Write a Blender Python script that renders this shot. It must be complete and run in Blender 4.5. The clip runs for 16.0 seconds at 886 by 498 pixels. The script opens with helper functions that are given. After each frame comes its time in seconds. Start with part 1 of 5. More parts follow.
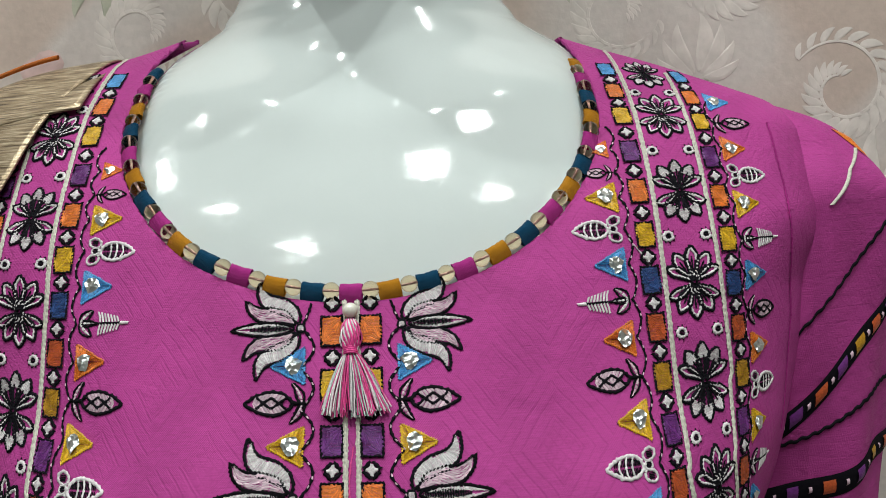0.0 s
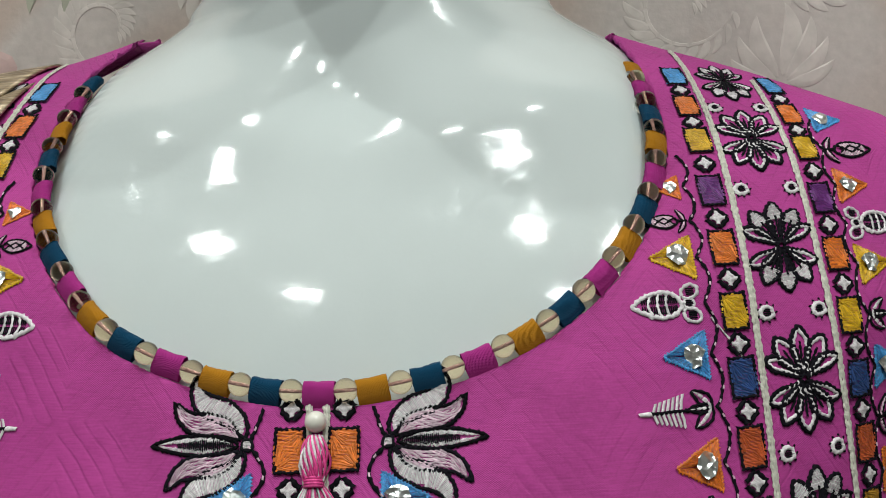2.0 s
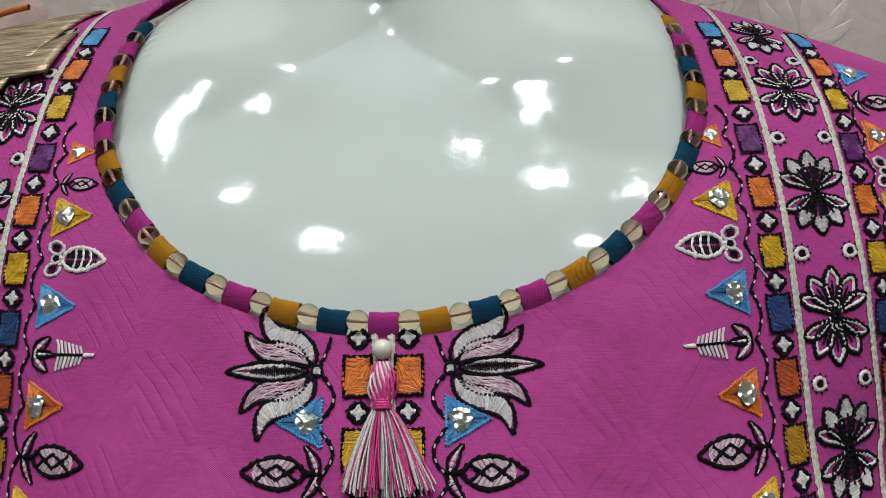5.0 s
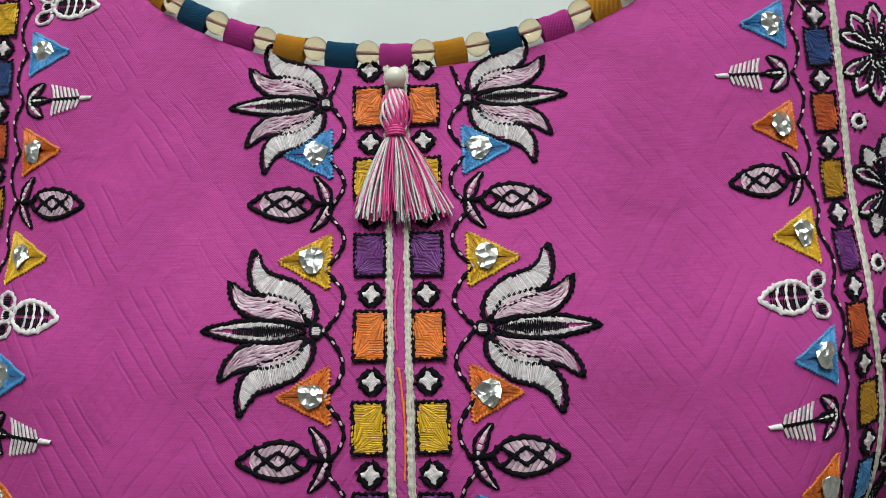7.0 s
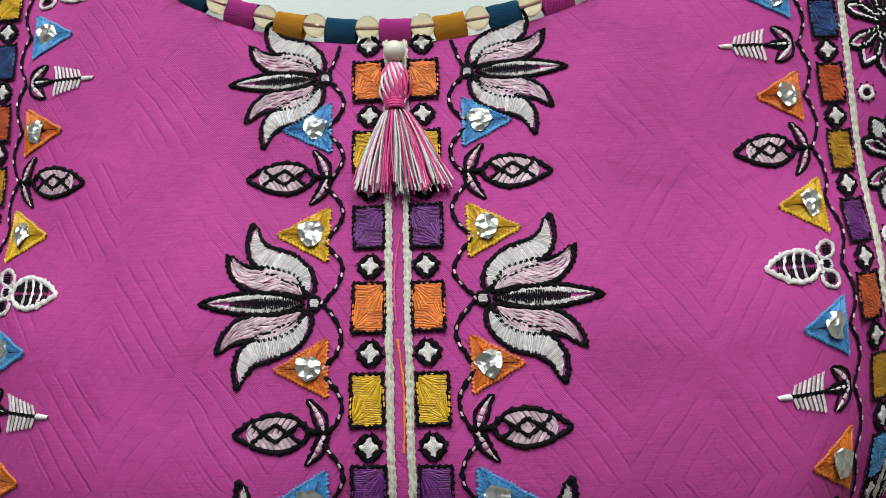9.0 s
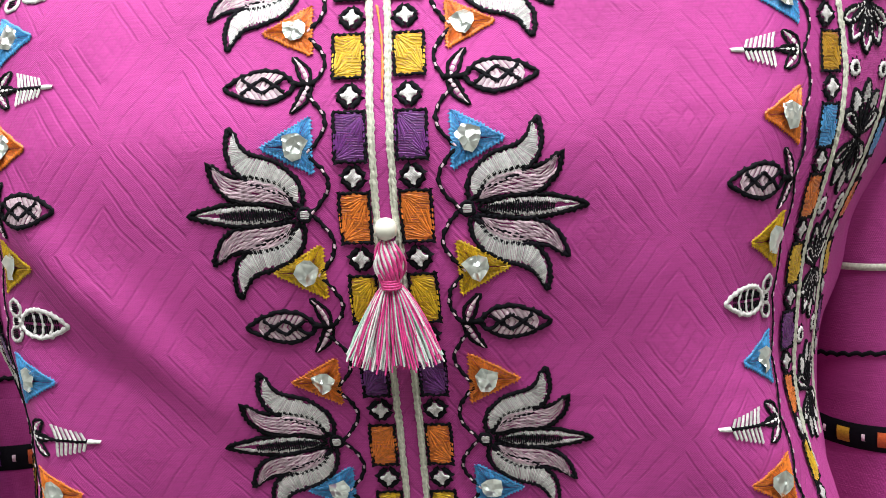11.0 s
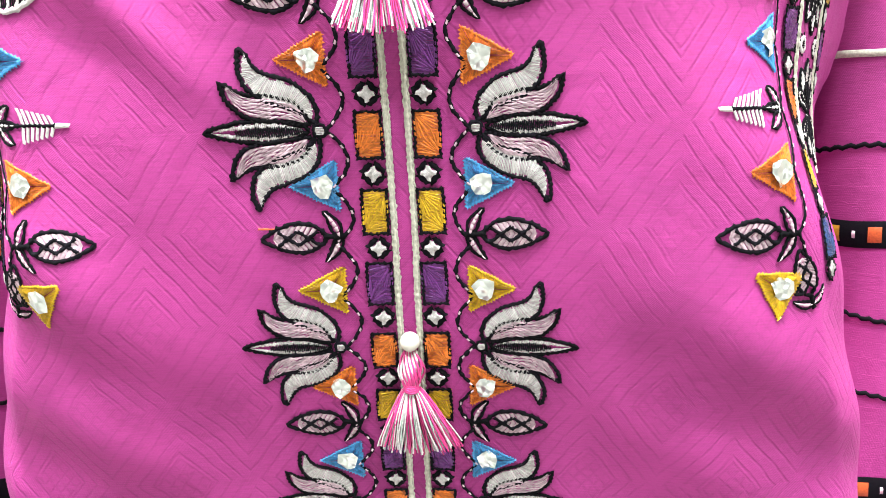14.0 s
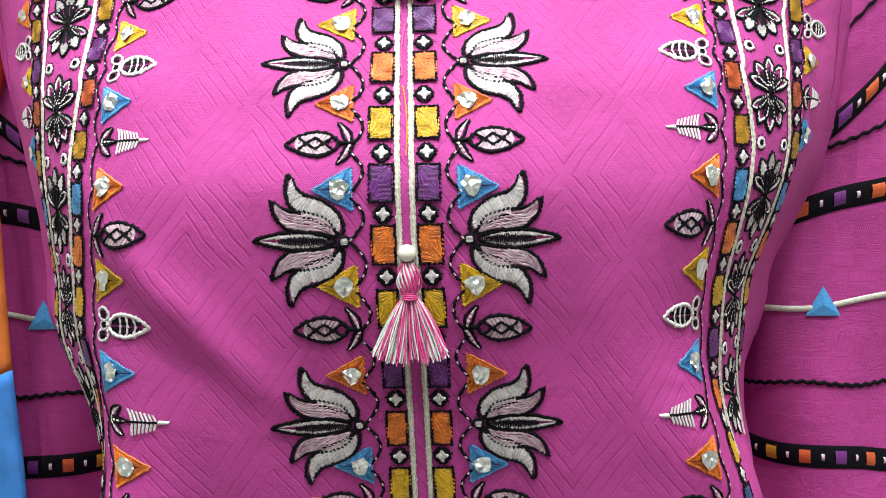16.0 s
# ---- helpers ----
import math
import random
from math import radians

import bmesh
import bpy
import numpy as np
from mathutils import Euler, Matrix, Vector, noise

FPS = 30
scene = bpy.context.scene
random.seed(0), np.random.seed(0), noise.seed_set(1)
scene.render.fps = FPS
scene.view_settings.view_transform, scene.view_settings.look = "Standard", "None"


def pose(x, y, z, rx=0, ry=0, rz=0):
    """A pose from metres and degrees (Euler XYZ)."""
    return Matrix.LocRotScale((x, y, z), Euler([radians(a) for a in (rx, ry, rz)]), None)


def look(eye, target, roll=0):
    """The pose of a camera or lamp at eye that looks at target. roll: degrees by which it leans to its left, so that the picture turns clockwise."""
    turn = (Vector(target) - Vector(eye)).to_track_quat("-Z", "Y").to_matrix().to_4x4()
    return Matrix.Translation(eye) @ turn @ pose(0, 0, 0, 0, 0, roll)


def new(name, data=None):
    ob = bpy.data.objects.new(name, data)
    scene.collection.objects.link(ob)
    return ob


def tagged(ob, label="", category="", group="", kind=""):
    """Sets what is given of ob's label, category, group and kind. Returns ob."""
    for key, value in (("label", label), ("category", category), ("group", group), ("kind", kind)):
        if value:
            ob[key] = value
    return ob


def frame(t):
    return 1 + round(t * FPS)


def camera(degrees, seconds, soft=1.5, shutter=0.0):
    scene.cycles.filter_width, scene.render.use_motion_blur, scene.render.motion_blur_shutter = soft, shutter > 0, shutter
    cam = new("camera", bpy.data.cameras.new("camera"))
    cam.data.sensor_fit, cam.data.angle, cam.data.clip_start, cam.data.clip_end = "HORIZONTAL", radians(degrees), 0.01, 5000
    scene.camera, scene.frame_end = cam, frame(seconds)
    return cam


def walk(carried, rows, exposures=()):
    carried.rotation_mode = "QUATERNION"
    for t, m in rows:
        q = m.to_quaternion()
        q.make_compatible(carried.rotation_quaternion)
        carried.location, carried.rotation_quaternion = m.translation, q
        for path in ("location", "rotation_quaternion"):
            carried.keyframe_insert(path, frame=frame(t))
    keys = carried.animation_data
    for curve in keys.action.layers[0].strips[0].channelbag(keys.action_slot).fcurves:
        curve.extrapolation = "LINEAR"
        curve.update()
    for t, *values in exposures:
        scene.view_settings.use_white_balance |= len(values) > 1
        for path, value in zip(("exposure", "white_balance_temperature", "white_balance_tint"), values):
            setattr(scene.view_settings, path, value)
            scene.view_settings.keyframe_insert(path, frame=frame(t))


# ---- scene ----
cam = camera(56.8, 16.0, soft=0.9)
PATH = [
    (0, (0.0000, 0.0000, 1.3500), (-0.0023, 0.9986, 1.2977), -2.50),
    (0.5, (0.0137, 0.0372, 1.3630), (-0.0110, 1.0355, 1.3098), -2.49),
    (1, (0.0250, 0.0628, 1.3706), (-0.0194, 1.0602, 1.3136), -2.38),
    (1.5, (0.0294, 0.0952, 1.3725), (-0.0234, 1.0921, 1.3148), -2.32),
    (2, (0.0109, 0.1019, 1.3708), (-0.0395, 1.0991, 1.3160), -2.22),
    (2.5, (-0.0084, 0.0953, 1.3718), (-0.0546, 1.0920, 1.3047), -1.98),
    (3, (-0.0128, 0.1174, 1.3942), (-0.0576, 1.1116, 1.2964), -1.81),
    (3.5, (-0.0097, 0.1281, 1.3892), (-0.0533, 1.1203, 1.2728), -1.72),
    (4, (-0.0050, 0.1204, 1.3896), (-0.0455, 1.1118, 1.2651), -1.73),
    (4.5, (-0.0034, 0.1033, 1.3896), (-0.0397, 1.0958, 1.2730), -1.70),
    (5, (-0.0117, 0.0866, 1.3644), (-0.0465, 1.0811, 1.2655), -1.53),
    (5.2, (-0.0138, 0.0796, 1.3389), (-0.0519, 1.0735, 1.2356), -1.48),
    (7.3, (-0.0165, 0.0955, 1.2993), (-0.0641, 1.0781, 1.1195), -2.26),
    (7.5, (-0.0158, 0.0979, 1.2973), (-0.0655, 1.0808, 1.1198), -2.30),
    (8, (-0.0149, 0.1009, 1.2940), (-0.0697, 1.0842, 1.1202), -2.53),
    (8.2, (-0.0139, 0.0999, 1.2929), (-0.0717, 1.0829, 1.1184), -2.62),
    (10.3, (-0.0108, 0.0751, 1.2318), (-0.0836, 1.0681, 1.1394), -2.44),
    (10.5, (-0.0089, 0.0718, 1.2156), (-0.0830, 1.0647, 1.1225), -2.42),
    (11, (-0.0058, 0.0640, 1.1913), (-0.0810, 1.0536, 1.0687), -2.62),
    (11.5, (-0.0104, 0.0502, 1.1761), (-0.0829, 1.0384, 1.0415), -2.52),
    (12, (-0.0104, 0.0370, 1.1667), (-0.0794, 1.0236, 1.0188), -2.33),
    (12.5, (-0.0150, 0.0325, 1.1506), (-0.0786, 1.0171, 0.9876), -1.97),
    (13, (-0.0204, 0.0489, 1.1245), (-0.0785, 1.0309, 0.9447), -1.54),
    (13.5, (-0.0162, 0.0614, 1.1075), (-0.0719, 1.0421, 0.9201), -1.38),
    (14, (-0.0109, 0.0629, 1.1089), (-0.0642, 1.0478, 0.9442), -1.34),
    (14.5, (-0.0145, 0.0421, 1.1337), (-0.0657, 1.0321, 1.0021), -1.30),
    (15, (-0.0201, 0.0209, 1.1539), (-0.0634, 1.0154, 1.0582), -1.19),
    (15.5, (-0.0196, 0.0051, 1.1656), (-0.0541, 1.0026, 1.1038), -1.08),
    (16, (-0.0163, -0.0072, 1.1817), (-0.0465, 0.9917, 1.1460), -1.22),
]
EXPOSURES = [(0.0, 0.08), (1.0, 0.0), (2.0, -0.1), (3.0, -0.18), (5.0, -0.22), (7.5, 0.2), (8.0, 0.22), (10.5, 1.0), (11.0, 1.42), (12.5, 2.15), (13.5, 2.6), (14.0, 2.7), (14.5, 2.5), (15.0, 2.12), (16.0, 1.55)]
walk(cam, [(t, look(eye, target, roll)) for t, eye, target, roll in PATH], EXPOSURES)

# ---- world and lights ----
world = bpy.data.worlds.new("world")
scene.world = world
world.use_nodes = True
world.node_tree.nodes["Background"].inputs[0].default_value = (0.9, 0.95, 1.0, 1)
world.node_tree.nodes["Background"].inputs[1].default_value = 0.05
CX = -0.0384          # the garment's middle line
WALL_Y = 0.575
CEIL = 2.75


def lamp(name, x, y, z, sx, sy, power, colour=(0.93, 1.0, 0.97)):
    data = bpy.data.lights.new(name, "AREA")
    data.shape, data.size, data.size_y, data.energy, data.color = "ELLIPSE", sx, sy, power, colour
    ob = new(name, data)
    ob.matrix_world = look((x, y, z), (x, y, z - 1))
    return ob


LAMPS = [(-0.42, 0.16, 0.026, 0.026), (0.40, 0.10, 0.026, 0.026), (-1.0, -0.05, 0.03, 0.03), (0.05, -0.20, 0.11, 0.016), (0.74, -0.38, 0.03, 0.03),
         (-0.5, -0.85, 0.12, 0.016), (0.65, -0.95, 0.12, 0.016), (-0.75, -0.40, 0.10, 0.016), (0.34, -0.36, 0.10, 0.016)]
for lx, ly, sx, sy in LAMPS:
    lamp("ceiling_lamp_light", lx, ly, CEIL - 0.035, sx, sy, 5.4)


# ---- materials ----
def material(name, colour=(0.8, 0.8, 0.8), rough=0.5, metal=0.0):
    m = bpy.data.materials.new(name)
    m.use_nodes = True
    p = m.node_tree.nodes["Principled BSDF"]
    p.inputs["Base Color"].default_value = (*colour, 1)
    p.inputs["Roughness"].default_value = rough
    p.inputs["Metallic"].default_value = metal
    return m, m.node_tree, p


def node(nt, kind, **values):
    n = nt.nodes.new(kind)
    for k, v in values.items():
        if k in n.inputs:
            n.inputs[k].default_value = v
    return n


def math_node(nt, op, a, b=0.0, c=0.0):
    n = nt.nodes.new("ShaderNodeMath")
    n.operation = op
    for i, v in enumerate((a, b, c)):
        if isinstance(v, (int, float)):
            n.inputs[i].default_value = v
        else:
            nt.links.new(v, n.inputs[i])
    return n.outputs[0]


def ramp(nt, fac, stops):
    r = nt.nodes.new("ShaderNodeValToRGB")
    while len(r.color_ramp.elements) < len(stops):
        r.color_ramp.elements.new(0.5)
    for e, (pos, col) in zip(r.color_ramp.elements, stops):
        e.position, e.color = pos, (*col, 1)
    nt.links.new(fac, r.inputs[0])
    return r.outputs[0]


def bump(nt, p, height, strength, distance):
    b = node(nt, "ShaderNodeBump", Strength=strength, Distance=distance)
    nt.links.new(height, b.inputs["Height"])
    nt.links.new(b.outputs[0], p.inputs["Normal"])
    return b


def scaled(nt, col, k):
    return tuple(min(1, c * k) for c in col)


def thread_material(name, col, vary=0.35, rough=0.42, shine=0.35):
    """Embroidery yarn: each stitch its own shade, fine twisted fibres."""
    m, nt, p = material(name, col, rough)
    geo = nt.nodes.new("ShaderNodeNewGeometry")
    base = ramp(nt, geo.outputs["Random Per Island"], [(0, scaled(nt, col, 1 - vary)), (0.5, col), (1, scaled(nt, col, 1 + vary))])
    co = nt.nodes.new("ShaderNodeTexCoord")
    n1 = node(nt, "ShaderNodeTexNoise", Scale=900.0, Detail=3.0)
    nt.links.new(co.outputs["Object"], n1.inputs["Vector"])
    mix = nt.nodes.new("ShaderNodeMix")
    mix.data_type, mix.blend_type = "RGBA", "MULTIPLY"
    mix.inputs[0].default_value = 0.6
    nt.links.new(base, mix.inputs[6])
    nt.links.new(ramp(nt, n1.outputs[0], [(0.3, (0.45, 0.45, 0.45)), (0.65, (1, 1, 1))]), mix.inputs[7])
    nt.links.new(mix.outputs[2], p.inputs["Base Color"])
    n2 = node(nt, "ShaderNodeTexNoise", Scale=2600.0, Detail=2.0)
    nt.links.new(co.outputs["Object"], n2.inputs["Vector"])
    bump(nt, p, n2.outputs[0], 0.5, 0.0003)
    p.inputs["Specular IOR Level"].default_value = shine
    return m


MAGENTA = (0.445, 0.054, 0.262)


def cotton(name, col, quilted):
    """Plain-woven cotton; the quilted one has rows of concentric stitched diamonds (in the fabric's own coordinates)."""
    m, nt, p = material(name, col, 0.62)
    uv = nt.nodes.new("ShaderNodeUVMap")
    uv.uv_map = "cloth"
    sep = nt.nodes.new("ShaderNodeSeparateXYZ")
    nt.links.new(uv.outputs[0], sep.inputs[0])
    u, v = sep.outputs[0], sep.outputs[1]
    weave_u = math_node(nt, "SINE", math_node(nt, "MULTIPLY", u, 2 * math.pi / 0.0008))
    weave_v = math_node(nt, "SINE", math_node(nt, "MULTIPLY", v, 2 * math.pi / 0.0006))
    weave = math_node(nt, "MULTIPLY", weave_u, weave_v)
    blot = node(nt, "ShaderNodeTexNoise", Scale=22.0, Detail=4.0)
    nt.links.new(uv.outputs[0], blot.inputs["Vector"])
    slub_map = nt.nodes.new("ShaderNodeMapping")
    slub_map.inputs["Scale"].default_value = (160, 1900, 1)
    nt.links.new(uv.outputs[0], slub_map.inputs["Vector"])
    slub = node(nt, "ShaderNodeTexNoise", Scale=1.0, Detail=2.0)
    nt.links.new(slub_map.outputs[0], slub.inputs["Vector"])
    speck = node(nt, "ShaderNodeTexNoise", Scale=1300.0, Detail=2.0)
    nt.links.new(uv.outputs[0], speck.inputs["Vector"])
    shade = math_node(nt, "ADD", math_node(nt, "MULTIPLY", blot.outputs[0], 0.46), math_node(nt, "MULTIPLY_ADD", slub.outputs[0], 0.34, math_node(nt, "MULTIPLY", speck.outputs[0], 0.18)))
    colour = ramp(nt, shade, [(0.30, scaled(nt, col, 0.68)), (0.53, col), (0.78, scaled(nt, col, 1.20))])
    height = math_node(nt, "MULTIPLY_ADD", weave, 0.06, math_node(nt, "MULTIPLY_ADD", slub.outputs[0], 0.22, math_node(nt, "MULTIPLY", speck.outputs[0], 0.22)))
    crumple = node(nt, "ShaderNodeTexNoise", Scale=62.0, Detail=3.0, Distortion=0.7)
    nt.links.new(uv.outputs[0], crumple.inputs["Vector"])
    height = math_node(nt, "MULTIPLY_ADD", crumple.outputs[0], 1.5, height)
    if quilted:
        # nested stitched diamonds with a small lattice in each heart
        def near(x, period):
            return math_node(nt, "PINGPONG", x, period / 2)

        def groove(x):
            r = nt.nodes.new("ShaderNodeMapRange")
            r.inputs["From Min"].default_value, r.inputs["From Max"].default_value = 0.017, 0.005
            nt.links.new(x, r.inputs["Value"])
            return r.outputs[0]
        wob = node(nt, "ShaderNodeTexNoise", Scale=45.0, Detail=2.0)
        nt.links.new(uv.outputs[0], wob.inputs["Vector"])
        uu = math_node(nt, "MULTIPLY_ADD", math_node(nt, "ADD", u, 0.009), 1 / 0.046, math_node(nt, "MULTIPLY", wob.outputs[0], 0.10))
        vv = math_node(nt, "MULTIPLY", math_node(nt, "ADD", v, 0.014), 1 / 0.062)
        da, db = near(math_node(nt, "ADD", uu, vv), 1.0), near(math_node(nt, "SUBTRACT", uu, vv), 1.0)
        d = math_node(nt, "MAXIMUM", da, db)
        heart = math_node(nt, "LESS_THAN", d, 0.19)
        strong = math_node(nt, "MULTIPLY_ADD", math_node(nt, "GREATER_THAN", da, db), 0.2, 0.8)
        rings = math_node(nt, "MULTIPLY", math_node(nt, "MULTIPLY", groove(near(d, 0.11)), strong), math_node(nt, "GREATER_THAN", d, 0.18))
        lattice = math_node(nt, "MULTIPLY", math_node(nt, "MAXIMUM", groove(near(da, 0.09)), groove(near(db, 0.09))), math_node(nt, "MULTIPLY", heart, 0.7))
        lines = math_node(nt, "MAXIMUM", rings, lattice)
        gap = node(nt, "ShaderNodeTexNoise", Scale=330.0, Detail=1.0)
        nt.links.new(uv.outputs[0], gap.inputs["Vector"])
        patchy = node(nt, "ShaderNodeTexNoise", Scale=17.0, Detail=1.0)
        nt.links.new(uv.outputs[0], patchy.inputs["Vector"])
        fade = nt.nodes.new("ShaderNodeMapRange")
        fade.inputs["From Min"].default_value, fade.inputs["From Max"].default_value = 0.70, 0.60
        fade.inputs["To Min"].default_value = 0.65
        nt.links.new(v, fade.inputs["Value"])
        worn = fade.outputs[0]
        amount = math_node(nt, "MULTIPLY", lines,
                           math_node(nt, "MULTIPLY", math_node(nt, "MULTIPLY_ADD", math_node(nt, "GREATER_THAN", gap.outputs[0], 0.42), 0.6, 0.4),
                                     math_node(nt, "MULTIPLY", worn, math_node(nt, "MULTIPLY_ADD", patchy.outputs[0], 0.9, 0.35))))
        # shade in the stitched grooves is put into the colour: cotton darkens along the lines
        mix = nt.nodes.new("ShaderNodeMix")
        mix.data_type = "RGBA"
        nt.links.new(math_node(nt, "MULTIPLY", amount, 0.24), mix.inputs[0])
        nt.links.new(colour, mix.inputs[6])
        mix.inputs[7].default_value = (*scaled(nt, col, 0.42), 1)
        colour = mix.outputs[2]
        height = math_node(nt, "SUBTRACT", height, math_node(nt, "MULTIPLY", amount, 0.29))
    else:
        rib = math_node(nt, "LESS_THAN", math_node(nt, "PINGPONG", v, 0.0040), 0.00035)
        height = math_node(nt, "SUBTRACT", height, math_node(nt, "MULTIPLY", rib, math_node(nt, "GREATER_THAN", blot.outputs[0], 0.47)))
    nt.links.new(colour, p.inputs["Base Color"])
    bump(nt, p, height, 0.9, 0.0009)
    p.inputs["Specular IOR Level"].default_value = 0.12
    return m


def plain_cloth(name, col, rough=0.6, weave=1300.0):
    m, nt, p = material(name, col, rough)
    co = nt.nodes.new("ShaderNodeTexCoord")
    n1 = node(nt, "ShaderNodeTexNoise", Scale=70.0, Detail=5.0)
    nt.links.new(co.outputs["Object"], n1.inputs["Vector"])
    nt.links.new(ramp(nt, n1.outputs[0], [(0.3, scaled(nt, col, 0.75)), (0.7, scaled(nt, col, 1.15))]), p.inputs["Base Color"])
    w = node(nt, "ShaderNodeTexWave", Scale=weave, Distortion=0.6)
    w.bands_direction = "DIAGONAL"
    w2 = node(nt, "ShaderNodeTexWave", Scale=weave * 0.8, Distortion=0.6)
    for q in (w, w2):
        nt.links.new(co.outputs["Object"], q.inputs["Vector"])
    bump(nt, p, math_node(nt, "MULTIPLY_ADD", w2.outputs[0], 0.7, w.outputs[0]), 0.6, 0.0003)
    p.inputs["Specular IOR Level"].default_value = 0.12
    return m


M = {}
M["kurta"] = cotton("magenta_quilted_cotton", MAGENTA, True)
M["sleeve"] = cotton("magenta_cotton", MAGENTA, False)
M["black"] = thread_material("black_yarn", (0.006, 0.005, 0.008), 0.5, 0.75, 0.08)
M["white"] = thread_material("white_yarn", (0.70, 0.645, 0.655), 0.22, 0.4)
M["pinkwhite"] = thread_material("pink_white_yarn", (0.66, 0.46, 0.545), 0.3, 0.4)
M["cordwhite"] = thread_material("cream_cord_yarn", (0.58, 0.55, 0.47), 0.2, 0.5)
M["orange"] = thread_material("orange_silk", (0.80, 0.20, 0.03), 0.28, 0.35)
M["rust"] = thread_material("rust_silk", (0.55, 0.10, 0.03), 0.3, 0.35)
M["yellow"] = thread_material("yellow_silk", (0.72, 0.42, 0.02), 0.25, 0.35)
M["gold"] = thread_material("gold_silk", (0.50, 0.25, 0.02), 0.3, 0.35)
M["purple"] = thread_material("purple_silk", (0.16, 0.03, 0.20), 0.35, 0.35)
M["blue"] = thread_material("blue_silk", (0.08, 0.32, 0.66), 0.3, 0.35)
M["navy"] = thread_material("navy_silk", (0.03, 0.07, 0.22), 0.4, 0.35)
M["pink"] = thread_material("pink_yarn", (0.70, 0.06, 0.26), 0.25, 0.4)
M["mint"] = thread_material("mint_yarn", (0.50, 0.68, 0.60), 0.2, 0.4)
M["teal_cloth"] = plain_cloth("teal_cotton", (0.002, 0.048, 0.105))
M["gold_cloth"] = plain_cloth("mustard_cotton", (0.46, 0.19, 0.010))
M["magenta_cloth"] = plain_cloth("magenta_loop_cotton", (0.40, 0.028, 0.22))


def mirror_material():
    m, nt, p = material("mirror_foil", (0.92, 0.96, 0.94), 0.30, 1.0)
    co = nt.nodes.new("ShaderNodeTexCoord")
    n1 = node(nt, "ShaderNodeTexVoronoi", Scale=330.0)
    nt.links.new(co.outputs["Object"], n1.inputs["Vector"])
    bump(nt, p, n1.outputs[0], 0.8, 0.002)
    return m


def glaze_material():
    m, nt, p = material("white_lacquer", (0.52, 0.56, 0.55), 0.13)
    co = nt.nodes.new("ShaderNodeTexCoord")
    n1 = node(nt, "ShaderNodeTexNoise", Scale=14.0, Detail=3.0)
    nt.links.new(co.outputs["Object"], n1.inputs["Vector"])
    nt.links.new(ramp(nt, n1.outputs[0], [(0.3, (0.56, 0.60, 0.59)), (0.7, (0.60, 0.64, 0.63))]), p.inputs["Base Color"])
    n2 = node(nt, "ShaderNodeTexNoise", Scale=26.0, Detail=2.0)
    nt.links.new(co.outputs["Object"], n2.inputs["Vector"])
    n4 = node(nt, "ShaderNodeTexNoise", Scale=420.0, Detail=2.0)
    nt.links.new(co.outputs["Object"], n4.inputs["Vector"])
    bump(nt, p, math_node(nt, "MULTIPLY_ADD", n4.outputs[0], 0.05, n2.outputs[0]), 0.14, 0.004)
    n3 = node(nt, "ShaderNodeTexNoise", Scale=160.0, Detail=4.0)
    nt.links.new(co.outputs["Object"], n3.inputs["Vector"])
    nt.links.new(ramp(nt, n3.outputs[0], [(0.40, (0.05, 0.05, 0.05)), (0.74, (0.12, 0.12, 0.12))]), p.inputs["Roughness"])
    p.inputs["Coat Weight"].default_value = 0.45
    p.inputs["Coat Roughness"].default_value = 0.045
    return m


def bead_glass():
    m, nt, p = material("champagne_glass", (1.0, 0.82, 0.56), 0.015)
    p.inputs["Transmission Weight"].default_value = 1.0
    p.inputs["IOR"].default_value = 1.48
    return m


def pearl_material():
    m, nt, p = material("pearl", (0.70, 0.66, 0.58), 0.22)
    p.inputs["Coat Weight"].default_value = 0.7
    p.inputs["Sheen Weight"].default_value = 0.3
    return m


M["mirror"] = mirror_material()
M["glaze"] = glaze_material()
M["glass"] = bead_glass()
M["pearl"] = pearl_material()


# ---- the garment's form ----
def knots(zs, values):
    """A smooth curve through a few values by height (monotone pieces)."""
    zs, values = np.array(zs, float), np.array(values, float)
    h, s = np.diff(zs), np.diff(values) / np.diff(zs)
    t = np.zeros(len(zs))
    t[1:-1] = np.where(s[:-1] * s[1:] > 0, 2 * s[:-1] * s[1:] / (s[:-1] + s[1:] + 1e-12), 0)
    t[0], t[-1] = s[0], s[-1]

    def f(z):
        z = np.clip(z, zs[0], zs[-1])
        i = np.clip(np.searchsorted(zs, z, side="right") - 1, 0, len(zs) - 2)
        w = (z - zs[i]) / h[i]
        return ((2 * w**3 - 3 * w**2 + 1) * values[i] + (w**3 - 2 * w**2 + w) * h[i] * t[i]
                + (3 * w**2 - 2 * w**3) * values[i + 1] + (w**3 - w**2) * h[i] * t[i + 1])
    return f


front_y = knots([0.60, 0.90, 0.978, 1.039, 1.105, 1.160, 1.190, 1.226, 1.270, 1.308, 1.345, 1.382, 1.407, 1.428, 1.452],
                [0.385, 0.352, 0.334, 0.316, 0.3015, 0.2895, 0.2875, 0.2985, 0.321, 0.340, 0.361, 0.388, 0.412, 0.436, 0.482])
half_w = knots([0.60, 0.90, 1.00, 1.03, 1.06, 1.09, 1.12, 1.15, 1.18, 1.22, 1.26, 1.30, 1.345, 1.382, 1.402, 1.411, 1.420, 1.430, 1.441, 1.452],
               [0.225, 0.178, 0.159, 0.150, 0.143, 0.134, 0.130, 0.130, 0.138, 0.158, 0.184, 0.218, 0.246, 0.244, 0.230, 0.212, 0.191, 0.168, 0.137, 0.108])
